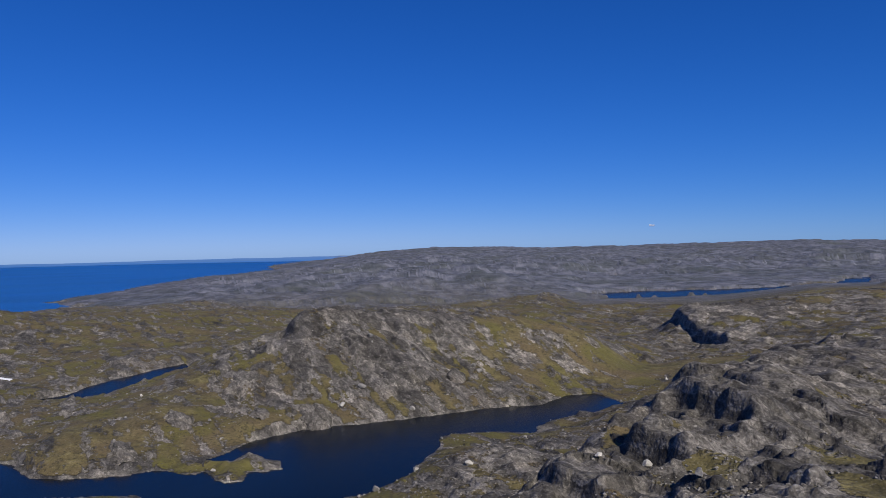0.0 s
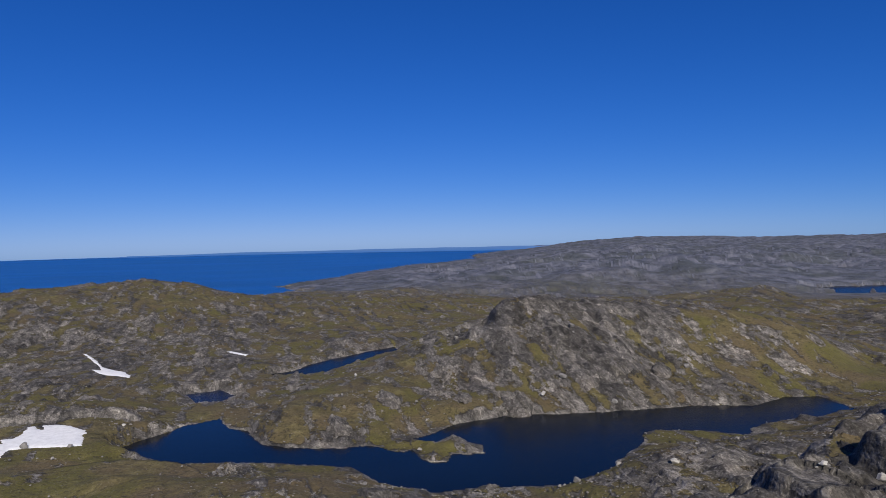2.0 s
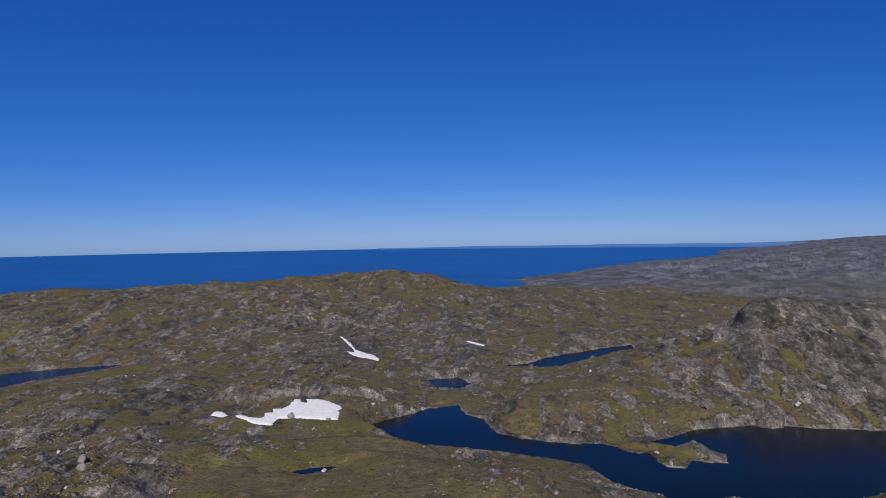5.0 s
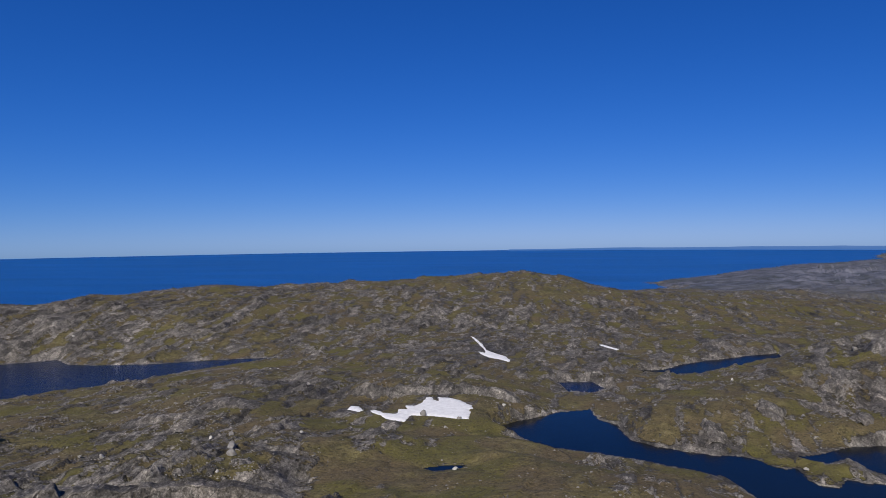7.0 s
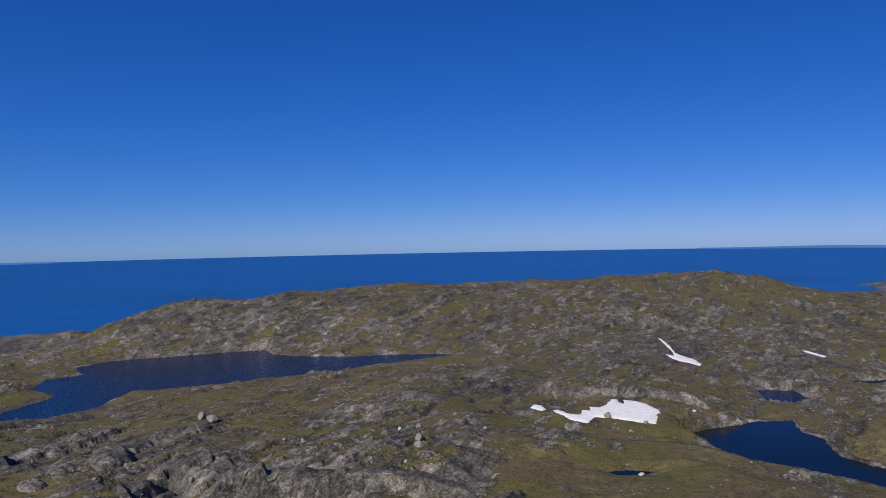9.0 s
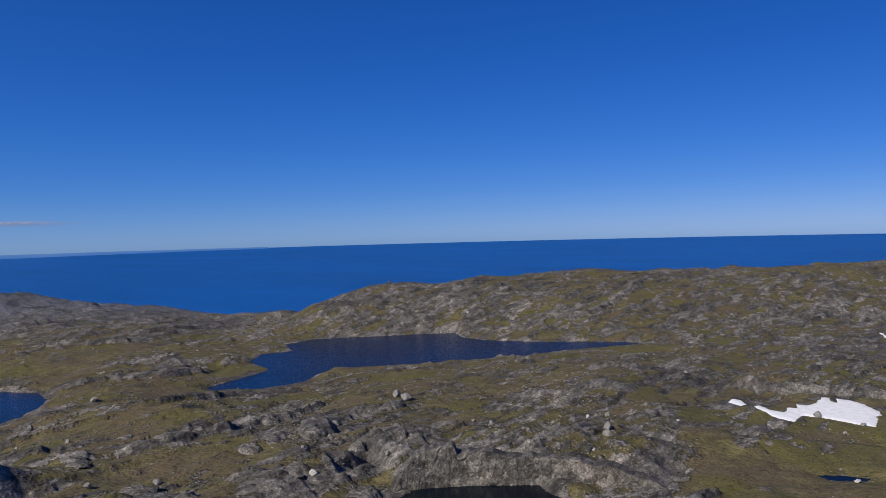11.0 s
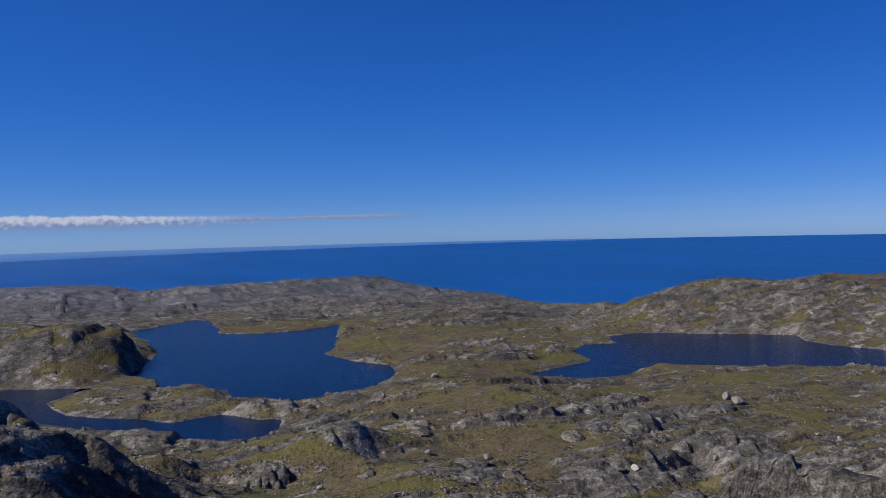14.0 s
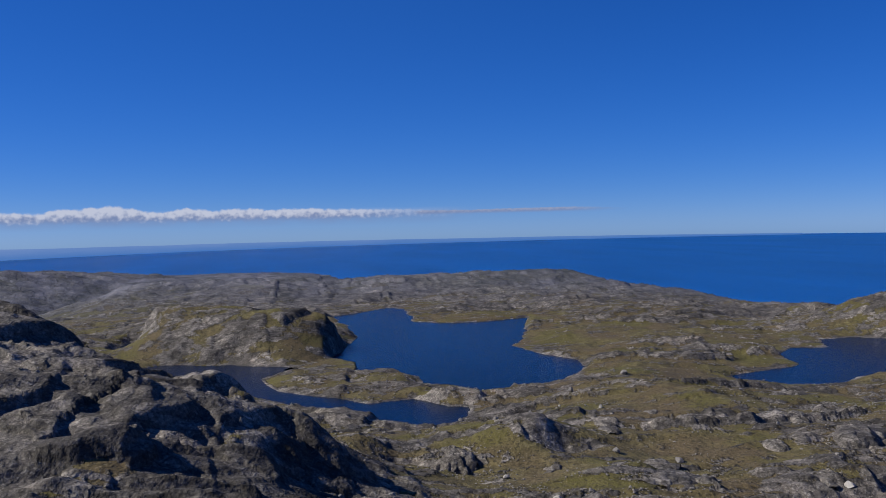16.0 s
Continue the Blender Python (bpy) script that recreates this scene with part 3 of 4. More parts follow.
gram = spread(an_u[:, None] - an_u, an_v[:, None] - an_v)
weights = np.linalg.solve(np.block([[gram + 0.002 * np.eye(len(anc)), np.ones((len(anc), 1))], [np.ones((1, len(anc))), np.zeros((1, 1))]]),
                          np.append(anc[:, 2], 0.0))
LU = np.radians(np.arange(-180, 180.01, 0.75))
LV = np.arange(math.log(3.0), math.log(5300), 0.0125)
coarse = np.empty((len(LU), len(LV)))
for k, u in enumerate(LU):
    coarse[k] = spread(u - an_u[None, :], LV[:, None] - an_v[None, :]) @ weights[:-1] + weights[-1]


def lie(x, y):
    u, v = unrolled(x, y)
    a = (u - LU[0]) / (LU[1] - LU[0])
    b = np.clip((v - LV[0]) / (LV[1] - LV[0]), 0, len(LV) - 1.001)
    i, j = np.clip(a.astype(int), 0, len(LU) - 2), b.astype(int)
    fa, fb = a - i, b - j
    return (coarse[i, j] * (1 - fa) + coarse[i + 1, j] * fa) * (1 - fb) + (coarse[i, j + 1] * (1 - fa) + coarse[i + 1, j + 1] * fa) * fb


def beside(x, y, points, way=None):
    """Distance to a line of points, how far along it (0 to 1), and the side (plus: away from the lookout)."""
    pts = np.array([q[:2] for q in points], float)
    best, along, side = np.full(x.shape, 1e9), np.zeros(x.shape), np.ones(x.shape)
    n = len(pts) - 1
    for k in range(n):
        (ax, ay), (bx, by) = pts[k], pts[k + 1]
        ex, ey = bx - ax, by - ay
        t = np.clip(((x - ax) * ex + (y - ay) * ey) / (ex * ex + ey * ey), 0, 1)
        qx, qy = ax + t * ex, ay + t * ey
        d = np.hypot(x - qx, y - qy)
        hit = d < best
        best, along = np.where(hit, d, best), np.where(hit, (k + t) / n, along)
        nx, ny = -ey, ex
        if (nx * (ax + bx) + ny * (ay + by) if way is None else nx * way[0] + ny * way[1]) < 0:
            nx, ny = -nx, -ny
        side = np.where(hit, np.sign((x - qx) * nx + (y - qy) * ny + 1e-9), side)
    return best, along, side


# rock steps: line, height, how soon the ground behind comes down again, the way up (None: away from the lookout)
SCARPS = [(SLAB_FOOT, 5.0, 55, None), (SNOW_WALL, 3.5, 60, None), (WEST_BANK, 3.0, 40, None), (HILL_FOOT, 2.6, 30, None),
          (NUB, 9.0, 70, (1, 0.3)), (CENTRE_STEP, 1.3, 30, None)]
# short walls that break the slopes: mid x, y, half length, height, how soon the ground behind comes down again
for wx, wy, half, tall, back in ((17, 109, 9, 5.0, 26), (31, 117, 9, 5.5, 26), (44, 127, 11, 6.5, 30), (38, 132, 6, 4.0, 20), (56, 141, 9, 4.0, 24),
                                 (43.5, 119, 5, 2.5, 14), (48.6, 115, 5, 2.5, 14), (80, 168, 8, 3.0, 20), (-68, 327, 11, 5.0, 60), (-20, 318, 7, 3.0, 24)):
    SCARPS.append(([(wx + 0.37 * half, wy - 0.93 * half), (wx - 0.37 * half, wy + 0.93 * half)], tall, back, (1, 0.4)))
for wx, wy, half, tall, back in ((-86, -72, 7, 2.6, 18), (-97, -65, 7.5, 1.6, 18), (-99, -89, 8, 2.8, 20), (-98, -108, 10, 3.0, 20), (-93, -58, 4, 1.5, 9), (-75, -88, 6, 2.0, 14), (-144, -48, 4.5, 3.0, 12), (-104, -75, 6, 2.0, 14),
                                 (-314, -186, 10, 3.0, 22), (-322, -212, 9, 2.2, 22), (-286, -206, 9, 2.0, 20), (-280, -228, 8, 2.0, 20)):
    SCARPS.append(([(wx + 0.95 * half, wy - 0.30 * half), (wx - 0.95 * half, wy + 0.30 * half)], tall, back, (-0.3, -1)))
# barer (plus) and greener (minus) country: x, y, how far, how much
REGIONS = [(-60, 262, 85, 0.02), (-167, -38, 15, 0.45), (-500, -30, 120, 0.12), (-640, -60, 200, 0.15), (215, 440, 190, 0.30), (95, 170, 110, 0.22), (-720, -350, 420, 0.28), (-85, -85, 80, 0.25), (-35, 330, 80, 0.22), (-150, 70, 45, 0.15),
           (100, 345, 55, -0.45), (-95, 135, 60, -0.28), (-240, 0, 70, -0.15), (-450, -40, 150, -0.1), (-160, -10, 60, -0.1), (-53, 200, 17, -0.12), (-310, -220, 75, 0.02), (-490, 160, 150, 0.2), (-300, 330, 150, 0.1), (38, 105, 5, -0.8), (59, 104, 13, -0.6), (50, 86, 10, -0.6),
           (31, 128, 5, -0.6), (-68, -67, 5, -0.7), (-90, -66, 6, -0.6), (-88, -74, 3, -0.5)]
CRESTS = [MAIN_HILL, PLATEAU, CAIRN_HILL, WEST_HILL, WEST_FAR, RIGHT_RIDGE, NEAR_RIGHT, NEAR_LEFT]
CRAGS = [NEAR_RIGHT, NEAR_LEFT, MAIN_HILL[3:8], NEAR_LEFT_TOP, NEAR_RIGHT_TOP]


def close_by(x, y, points, pad):
    p = np.array([q[:2] for q in points], float)
    return np.nonzero((x > p[:, 0].min() - pad) & (x < p[:, 0].max() + pad) & (y > p[:, 1].min() - pad) & (y < p[:, 1].max() + pad))[0]


def ground(x, y):
    """Height, bareness, dampness and far haze of the land at arrays of places."""
    shape = x.shape
    x, y = np.ravel(x).astype(float), np.ravel(y).astype(float)
    r = np.hypot(x, y)
    h = lie(x, y)
    top = np.interp(r, (0, 3, 9, 20, 40, 62, 90), (98.3, 98.1, 96, 90.5, 82, 72.5, 60))     # the lookout itself
    h = top + (h - top) * step(55, 80, r)
    calm = 0.1 + 0.9 * step(45, 100, r)
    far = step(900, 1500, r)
    # painted blue haze sets in with distance, sooner to the west
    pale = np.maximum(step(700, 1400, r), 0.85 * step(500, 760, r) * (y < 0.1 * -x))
    h1, j1, t1 = slabs(x, y, 15, 21, 2.1, 2.0)
    h2, j2, t2 = slabs(x, y, 5.0, 31, 1.95, 1.8)
    h3, j3, _ = slabs(x, y, 1.9, 41, 2.25, 1.5)
    patch = fbm(x, y, 48, 5, 3, 0.62)
    a, b = -0.505 * x + 0.863 * y, -0.863 * x - 0.505 * y       # along and across the grain of the gneiss
    u = np.arctan2(-x, y)
    turned = (1 - step(0.30, 0.62, u)) * step(-2.8, -2.0, u)
    l1, l2, l3 = ledges(a, b, 25, 211, turned, 0.12), ledges(a, b, 8.5, 231, turned, 0.2), ledges(a, b, 3.1, 251, turned, 0.35)
    c1, c2 = ledges(b * 1.7, a, 19, 271, 1.0, 0.12), ledges(b * 1.7, a, 6.0, 291, 1.0, 0.25)       # breaks across the grain, facing away from the sun
    bare = (0.52 + 0.20 * patch + 0.15 * fbm(x, y, 260, 2, 8) + 0.24 * fbm(x, y, 9, 4, 5, 0.65) + 0.34 * fbm(0.22 * a, b, 6, 4, 6, 0.6)
            + 0.36 * (l1 - 0.25) + 0.42 * (l2 - 0.25) + 0.14 * (l3 - 0.25) + 0.10 * h2)
    crag = np.zeros(x.shape)
    for one in CRAGS:
        k = close_by(x, y, one, 33)
        crag[k] = np.maximum(crag[k], 1 - step(6, 32, beside(x[k], y[k], one)[0]))
    bare = bare + 0.26 * crag
    for qx, qy, wide, more in REGIONS:
        k = np.nonzero((np.abs(x - qx) < wide) & (np.abs(y - qy) < wide))[0]
        bare[k] += more * (1 - step(0.35 * wide, wide, np.hypot(x[k] - qx, y[k] - qy) + 0.3 * wide * patch[k]))
    lift, face = np.zeros(x.shape), np.zeros(x.shape)
    for points, tall, back, way in SCARPS:
        k = close_by(x, y, points, back + 2)
        if not len(k):
            continue
        d, along, side = beside(x[k], y[k], points, way)
        d = d * side + (0.45 * h2[k] if way else 0.9 * fbm(x[k], y[k], 9, 2, 93))
        ends = step(0, 0.16, along) * (1 - step(0.84, 1, along))
        tall = tall * (0.78 + 0.35 * fbm(x[k], y[k], 11, 3, 91))
        up = step(-0.3, 0.36 * tall + 0.3, d)
        if way is None:
            lift[k] = np.maximum(lift[k], ends * tall * up * (1 - step(3, back, d)))
        else:           # half of the step goes down
            lift[k] += ends * tall * (0.5 * up * (1 - step(3, back, d)) - 0.5 * (1 - up) * (1 - step(3, back, -d)))
        face[k] = np.maximum(face[k], ends * step(-2.5, -0.5, d) * (1 - step(0.4 * tall + 1, 0.4 * tall + 5, d)))
    bare = bare + 0.6 * face
    rocky = step(0.30, 0.70, bare)
    near = 1 - step(250, 600, r)
    soft1, soft2, soft3 = step(0, 0.30, j1), step(0, 0.40, j2), step(0, 0.45, j3)     # blocks worn round
    crest = np.zeros(x.shape)
    for one in CRESTS:
        k = close_by(x, y, one, 42)
        crest[k] = np.maximum(crest[k], 1 - step(8, 42, beside(x[k], y[k], one)[0]))
    edged = 0.62 + 0.45 * crag
    soft1, soft2, soft3 = (q + 0.25 * (1 - q) * crag for q in (soft1, soft2, soft3))
    rough = (1 - 0.7 * crest) * (1.8 * fbm(x, y, 60, 3, 11) + 0.4 * fbm(x, y, 14, 3, 13))
    rough = rough + (0.4 + 0.6 * rocky) * (3.0 * (l1 - 0.25) * (1 - 0.5 * crest) + 1.6 * (l2 - 0.25) + 0.45 * near * (l3 - 0.25))
    rough = rough + (0.15 + 0.85 * rocky) * (1 - 0.4 * crest) * (1.8 * (c1 - 0.25) + 1.0 * (c2 - 0.25))
    rough = rough + rocky * edged * (1.5 * h1 * (0.35 + 0.65 * soft1) + 1.15 * h2 * (0.3 + 0.7 * soft2) + (0.16 + 0.14 * crag) * near * h3 * soft3)
    rough = rough + (1 - rocky) * (0.18 * h1 * soft1 + 0.10 * h2 * soft2)
    rough = rough * (1 - 0.75 * face)
    inlet = np.minimum(shore(x, y, J_OUT), shore(x, y, J2_OUT))
    rough = rough + (3.2 * fbm(x, y, 120, 3, 29) + 1.8 * where_far(r > 450, x, y, 42, 27)) * step(450, 700, r)
    swell = 1 - 0.6 * step(2300, 3600, r)
    k = np.nonzero(far > 0)[0]
    if len(k):
        part_far = terraced(h[k], x[k], y[k]) - h[k]
        swell = 1 - 0.55 * step(2600, 3700, r[k])
        rough[k] = rough[k] * (1 - 0.75 * far[k]) + far[k] * step(0, 22, h[k]) * swell * part_far * step(20, 260, inlet[k])
    h = h + calm * rough + lift
    h = np.where(far > 0.3, np.sign(h) * np.minimum(np.abs(h) * 3, np.abs(h) + 5), h)
    # snow beds lie level
    for _, level, outline in SNOW:
        k = close_by(x, y, outline, 16)
        if len(k):
            hold = 1 - step(0, 13, shore(x[k], y[k], outline))
            h[k] = h[k] + (level - h[k]) * hold
    # the ground comes down to the inlet's near shore
    front = np.interp(x / np.maximum(y, 1.0), (0.20, 0.29, 0.37, 0.43, 0.49, 0.57), (1225, 1262, 1330, 1465, 1640, 1700))
    dip = step(0.13, 0.20, x / np.maximum(y, 1.0)) * (1 - step(0.56, 0.64, x / np.maximum(y, 1.0))) * step(700, 850, r) * (r < front) * (y > 0)
    h = np.where(dip > 0, np.minimum(h, h + dip * (2.4 + 0.052 * (front - r) - h)), h)
    hollow = np.clip(1 - rocky, 0, 1) * step(0.05, 0.5, fbm(x, y, 30, 3, 71))
    seam = np.maximum(0.8 * (1 - step(0.0, 0.09, j1)), 0.6 * (1 - step(0.0, 0.14, j2)))
    seam = seam * (1 - 0.5 * face) * step(-0.3, 0.2, fbm(x, y, 8, 2, 99))
    tone = (0.6 * t1 + 0.4 * t2) * (1 - 0.2 * crag)
    washed = 0.25 * face * step(-0.1, 0.5, fbm(x, y, 9, 3, 95))
    # lakes
    wob = 2.2 * fbm(x, y, 16, 4, 81) + 3.0 * fbm(x, y, 42, 2, 85) + 0.8 * h2
    for name, level, outline in LAKES:
        o = np.array(outline)
        pad = 60
        k = np.nonzero((x > o[:, 0].min() - pad) & (x < o[:, 0].max() + pad) & (y > o[:, 1].min() - pad) & (y < o[:, 1].max() + pad))[0]
        if not len(k):
            continue
        w = {"F": 0.25, "G": 0.2, "C": 0.7, "K": 0.5, "B": 0.7, "J": 6.0, "J2": 6.0}.get(name, 0.55)
        d = shore(x[k], y[k], outline) + w * wob[k] - {"B": 2.5, "C": 1.5, "K": 1.5}.get(name, 0.0)
        if name == "A":
            q = 0.45 * wob[k] - shore(x[k], y[k], SPIT)
            d = np.maximum(d, q)
            hk = np.where(q > 0, level + 2.4 * step(-1, 7, q) * (0.8 + 0.3 * h2[k]) + 0.2, h[k])
        else:
            hk = h[k]
        outside = np.maximum(hk, level + 0.12 + 0.05 * np.minimum(d, 6.0) * (d < 25))
        outside = np.where(d < 25, outside, hk)
        bank = level + 0.15 + (outside - level - 0.15) * step(-0.5, 4.5, d)
        h[k] = np.where(d > 0, bank, np.minimum(h[k], level - np.minimum(0.15 + 0.35 * -d, 4.0)))
        bare[k] += 0.5 * (1 - step(0.0, 2.5, d)) * (d > 0)
        washed[k] = np.maximum(washed[k], 0.65 * (1 - step(0.2, 1.5, d)) * step(-0.25, 0.25, fbm(x[k], y[k], 9, 2, 97)) * (name not in ("F", "G")))
    washed = np.maximum(washed, far * step(0.1, 0.5, h) * (1 - step(3.0, 5.5, h)) * step(-0.2, 0.2, fbm(x, y, 90, 2, 98)))
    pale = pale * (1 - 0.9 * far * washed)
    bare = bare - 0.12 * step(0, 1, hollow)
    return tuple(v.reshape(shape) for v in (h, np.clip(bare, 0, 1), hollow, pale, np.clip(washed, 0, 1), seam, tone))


def mesh_from(name, verts, quads, mat, smooth=True):
    me = bpy.data.meshes.new(name)
    me.vertices.add(len(verts))
    me.vertices.foreach_set("co", np.ascontiguousarray(verts, np.float32).ravel())
    n = quads.shape[1]
    me.loops.add(quads.size)
    me.loops.foreach_set("vertex_index", np.ascontiguousarray(quads, np.int32).ravel())
    me.polygons.add(len(quads))
    me.polygons.foreach_set("loop_start", np.arange(0, quads.size, n, dtype=np.int32))
    me.polygons.foreach_set("use_smooth", np.full(len(quads), smooth))
    me.update(calc_edges=True)
    me.materials.append(mat)
    return me


# the small relief must not carry the crests off their lines: bring the broad shape back under it
firm = np.nonzero((np.hypot(anc[:, 0], anc[:, 1]) < 1100) & (np.hypot(anc[:, 0], anc[:, 1]) > 85) & (anc[:, 2] > 20))[0]
for _ in range(2):
    off = np.clip(anc[firm, 2] - ground(anc[firm, 0], anc[firm, 1])[0], -5, 5)
    for k, u in enumerate(LU):
        some = np.nonzero(np.abs(np.sin((an_u[firm] - u) / 2)) < 0.06)[0]
        if len(some):
            pull = np.exp(-((an_u[firm][some] - u)[None, :] ** 2 + (LV[:, None] - an_v[firm][some][None, :]) ** 2) / (2 * 0.035 ** 2))
            coarse[k] += pull @ off[some] / (pull.sum(axis=1) + 0.25)

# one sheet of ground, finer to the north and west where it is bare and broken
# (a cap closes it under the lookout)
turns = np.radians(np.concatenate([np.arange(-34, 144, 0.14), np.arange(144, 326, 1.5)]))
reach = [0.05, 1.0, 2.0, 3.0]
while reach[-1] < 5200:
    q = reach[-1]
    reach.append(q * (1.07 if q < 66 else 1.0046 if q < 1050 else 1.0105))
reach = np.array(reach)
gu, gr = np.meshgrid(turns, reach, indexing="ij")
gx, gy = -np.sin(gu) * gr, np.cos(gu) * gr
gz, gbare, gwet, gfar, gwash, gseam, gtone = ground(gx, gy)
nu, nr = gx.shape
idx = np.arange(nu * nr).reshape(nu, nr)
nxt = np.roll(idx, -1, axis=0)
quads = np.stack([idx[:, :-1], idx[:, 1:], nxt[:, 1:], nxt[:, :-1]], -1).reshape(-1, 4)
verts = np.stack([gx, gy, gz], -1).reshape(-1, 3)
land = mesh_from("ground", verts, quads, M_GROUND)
for key, values in (("bare", gbare), ("hollow", gwet), ("far_haze", gfar), ("washed", gwash), ("seam", gseam), ("tone", gtone)):
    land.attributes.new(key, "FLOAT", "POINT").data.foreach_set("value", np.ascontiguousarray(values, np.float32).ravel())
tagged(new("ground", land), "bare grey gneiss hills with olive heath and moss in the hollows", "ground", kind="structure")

# ---- water ----
def disc(name, radius, z, mat):
    rings = np.concatenate([[0.0], np.geomspace(20, radius, 60)])
    a = np.linspace(0, 2 * np.pi, 361)[:-1]
    rr, aa = np.meshgrid(rings, a, indexing="ij")
    v = np.stack([rr * np.cos(aa), rr * np.sin(aa), np.full(rr.shape, z)], -1).reshape(-1, 3)
    i = np.arange(rr.size).reshape(rr.shape)
    j = np.roll(i, -1, axis=1)
    return mesh_from(name, v, np.stack([i[:-1], i[1:], j[1:], j[:-1]], -1).reshape(-1, 4), mat)


tagged(new("sea", disc("sea", 4990, 0.0, M_SEA)), "wide deep blue sea ruffled by a light wind", "sea", kind="structure")

LAKE_LABELS = {"A": "dark navy lake below a rocky hill", "B": "narrow dark blue tarn behind the hill", "C": "small blue pond between two lakes",
               "D": "long blue lake below the cairn hill", "E1": "broad blue lake with rocky bays", "E2": "narrow blue arm of the broad lake",
               "F": "black still pool at the foot of a rock slab", "G": "tiny dark pool in the moss", "J": "distant blue inlet below grey hills",
               "J2": "distant blue end of the inlet", "K": "small pale blue tarn beyond the ridge"}
for name, level, outline in LAKES:
    bm = bmesh.new()
    o = np.array(outline, float)
    mid = o.mean(axis=0)
    grow = 14.0 if name in ("J", "J2") else 5.0 if name not in ("F", "G") else 1.0
    # push every corner outwards along its normal
    before, after = np.roll(o, 1, axis=0), np.roll(o, -1, axis=0)
    tang = after - before
    nrm = np.stack([tang[:, 1], -tang[:, 0]], -1) / np.maximum(np.linalg.norm(tang, axis=1, keepdims=True), 1e-6)
    area = np.sum(o[:, 0] * after[:, 1] - after[:, 0] * o[:, 1])
    o = o + nrm * grow * (1 if area > 0 else -1)
    bm.faces.new([bm.verts.new((px, py, level)) for px, py in o])
    bmesh.ops.triangulate(bm, faces=bm.faces[:])
    bmesh.ops.recalc_face_normals(bm, faces=bm.faces[:])
    if sum(f.normal.z for f in bm.faces) < 0:
        bmesh.ops.reverse_faces(bm, faces=bm.faces[:])
    me = bpy.data.meshes.new("lake")
    bm.to_mesh(me)
    bm.free()
    me.materials.append(M_TARN if name in ("B", "J", "J2") else M_STILL if name in ("A", "F", "G") else M_LAKE)
    tagged(new("lake", me), LAKE_LABELS[name], "lake", kind="structure")


# ---- things ----
def part(name, bm, mat, parent, label=""):
    me = bpy.data.meshes.new(name)
    bm.to_mesh(me)
    bm.free()
    me.materials.append(mat)
    ob = new(name, me)
    ob.parent = parent
    if label:
        tagged(ob, label)
    return ob


def boulder_shape(seed, fine=2, flat=0.7):
    """A broken block of gneiss, about one metre across, standing on z = 0."""
    rng = random.Random(seed)
    bm = bmesh.new()
    bmesh.ops.create_icosphere(bm, subdivisions=fine, radius=0.5)
    cuts = []
    for _ in range(9):
        d = Vector((rng.gauss(0, 1), rng.gauss(0, 1), rng.gauss(0, 0.8))).normalized()
        cuts.append((d, rng.uniform(0.27, 0.42)))
    off = Vector((rng.uniform(0, 50), rng.uniform(0, 50), 0))
    for v in bm.verts:
        q = v.co * 1.25
        for d, far in cuts:
            over = q.dot(d) - far
            if over > 0:
                q = q - d * over * 0.92
        q = q * (1 + 0.13 * noise.noise(q * 4 + off))
        v.co = (q.x * rng.choice((1.0, 1.0)), q.y * 0.85, q.z * flat)
    low = min(v.co.z for v in bm.verts)
    for v in bm.verts:
        v.co.z -= low + 0.06
    return bm


def level_at(px, py):
    return float(ground(np.array([px]), np.array([py]))[0][0])


BOULDERS = [
    (4.8, 172.3, 1.8, 1), (-7.9, 186.2, 1.7, 0), (-30.3, 305.5, 2.4, 0), (11.2, 298.3, 2.4, 0), (30.4, 114.3, 1.4, 1),
    (-30.1, 269.8, 2.4, 0), (-149.7, 22.8, 1.9, 1), (-219.3, 62.6, 3.1, 0), (-223.8, 61.2, 2.4, 0), (-273.3, -29.3, 2.9, 0),
    (-241.8, -43.0, 1.8, 0), (-146.2, 88.3, 2.1, 0), (-164.2, -19.5, 1.5, 0), (-162.0, 164.2, 1.8, 0), (-150.6, 167.6, 1.5, 0),
    (-182.4, 103.9, 1.3, 1), (-183.2, 75.5, 1.3, 1), (-156.0, 94.2, 2.2, 0), (-225.7, 168.3, 1.5, 0)]
MORE_BOULDERS = [
    (-113.3, 124.6, 1.1, 1), (-61.8, 197.7, 1.4, 1), (-429.1, 163.0, 2.1, 1), (-145.2, -3.9, 1.1, 0), (-163.7, -6.6, 1.5, 0),
    (-217.6, -46.9, 1.7, 0), (-17.0, 178.2, 1.9, 0), (-11.7, 260.1, 2.0, 1), (13.6, 296.1, 1.8, 0), (-35.6, 258.0, 1.8, 1),
    (-79.1, 309.4, 1.9, 0), (-35.1, 307.7, 2.0, 0)]
shapes = []
for k in range(10):
    me = bpy.data.meshes.new("boulder")
    bm = boulder_shape(100 + k, 3, 0.62 + 0.05 * (k % 4))
    bm.to_mesh(me)
    bm.free()
    shapes.append(me)
grey_shapes, pale_shapes = [], []
for me in shapes:
    me.materials.append(M_ROCK)
    grey_shapes.append(me)
    pale = me.copy()
    pale.materials.clear()
    pale.materials.append(M_PALE)
    pale_shapes.append(pale)


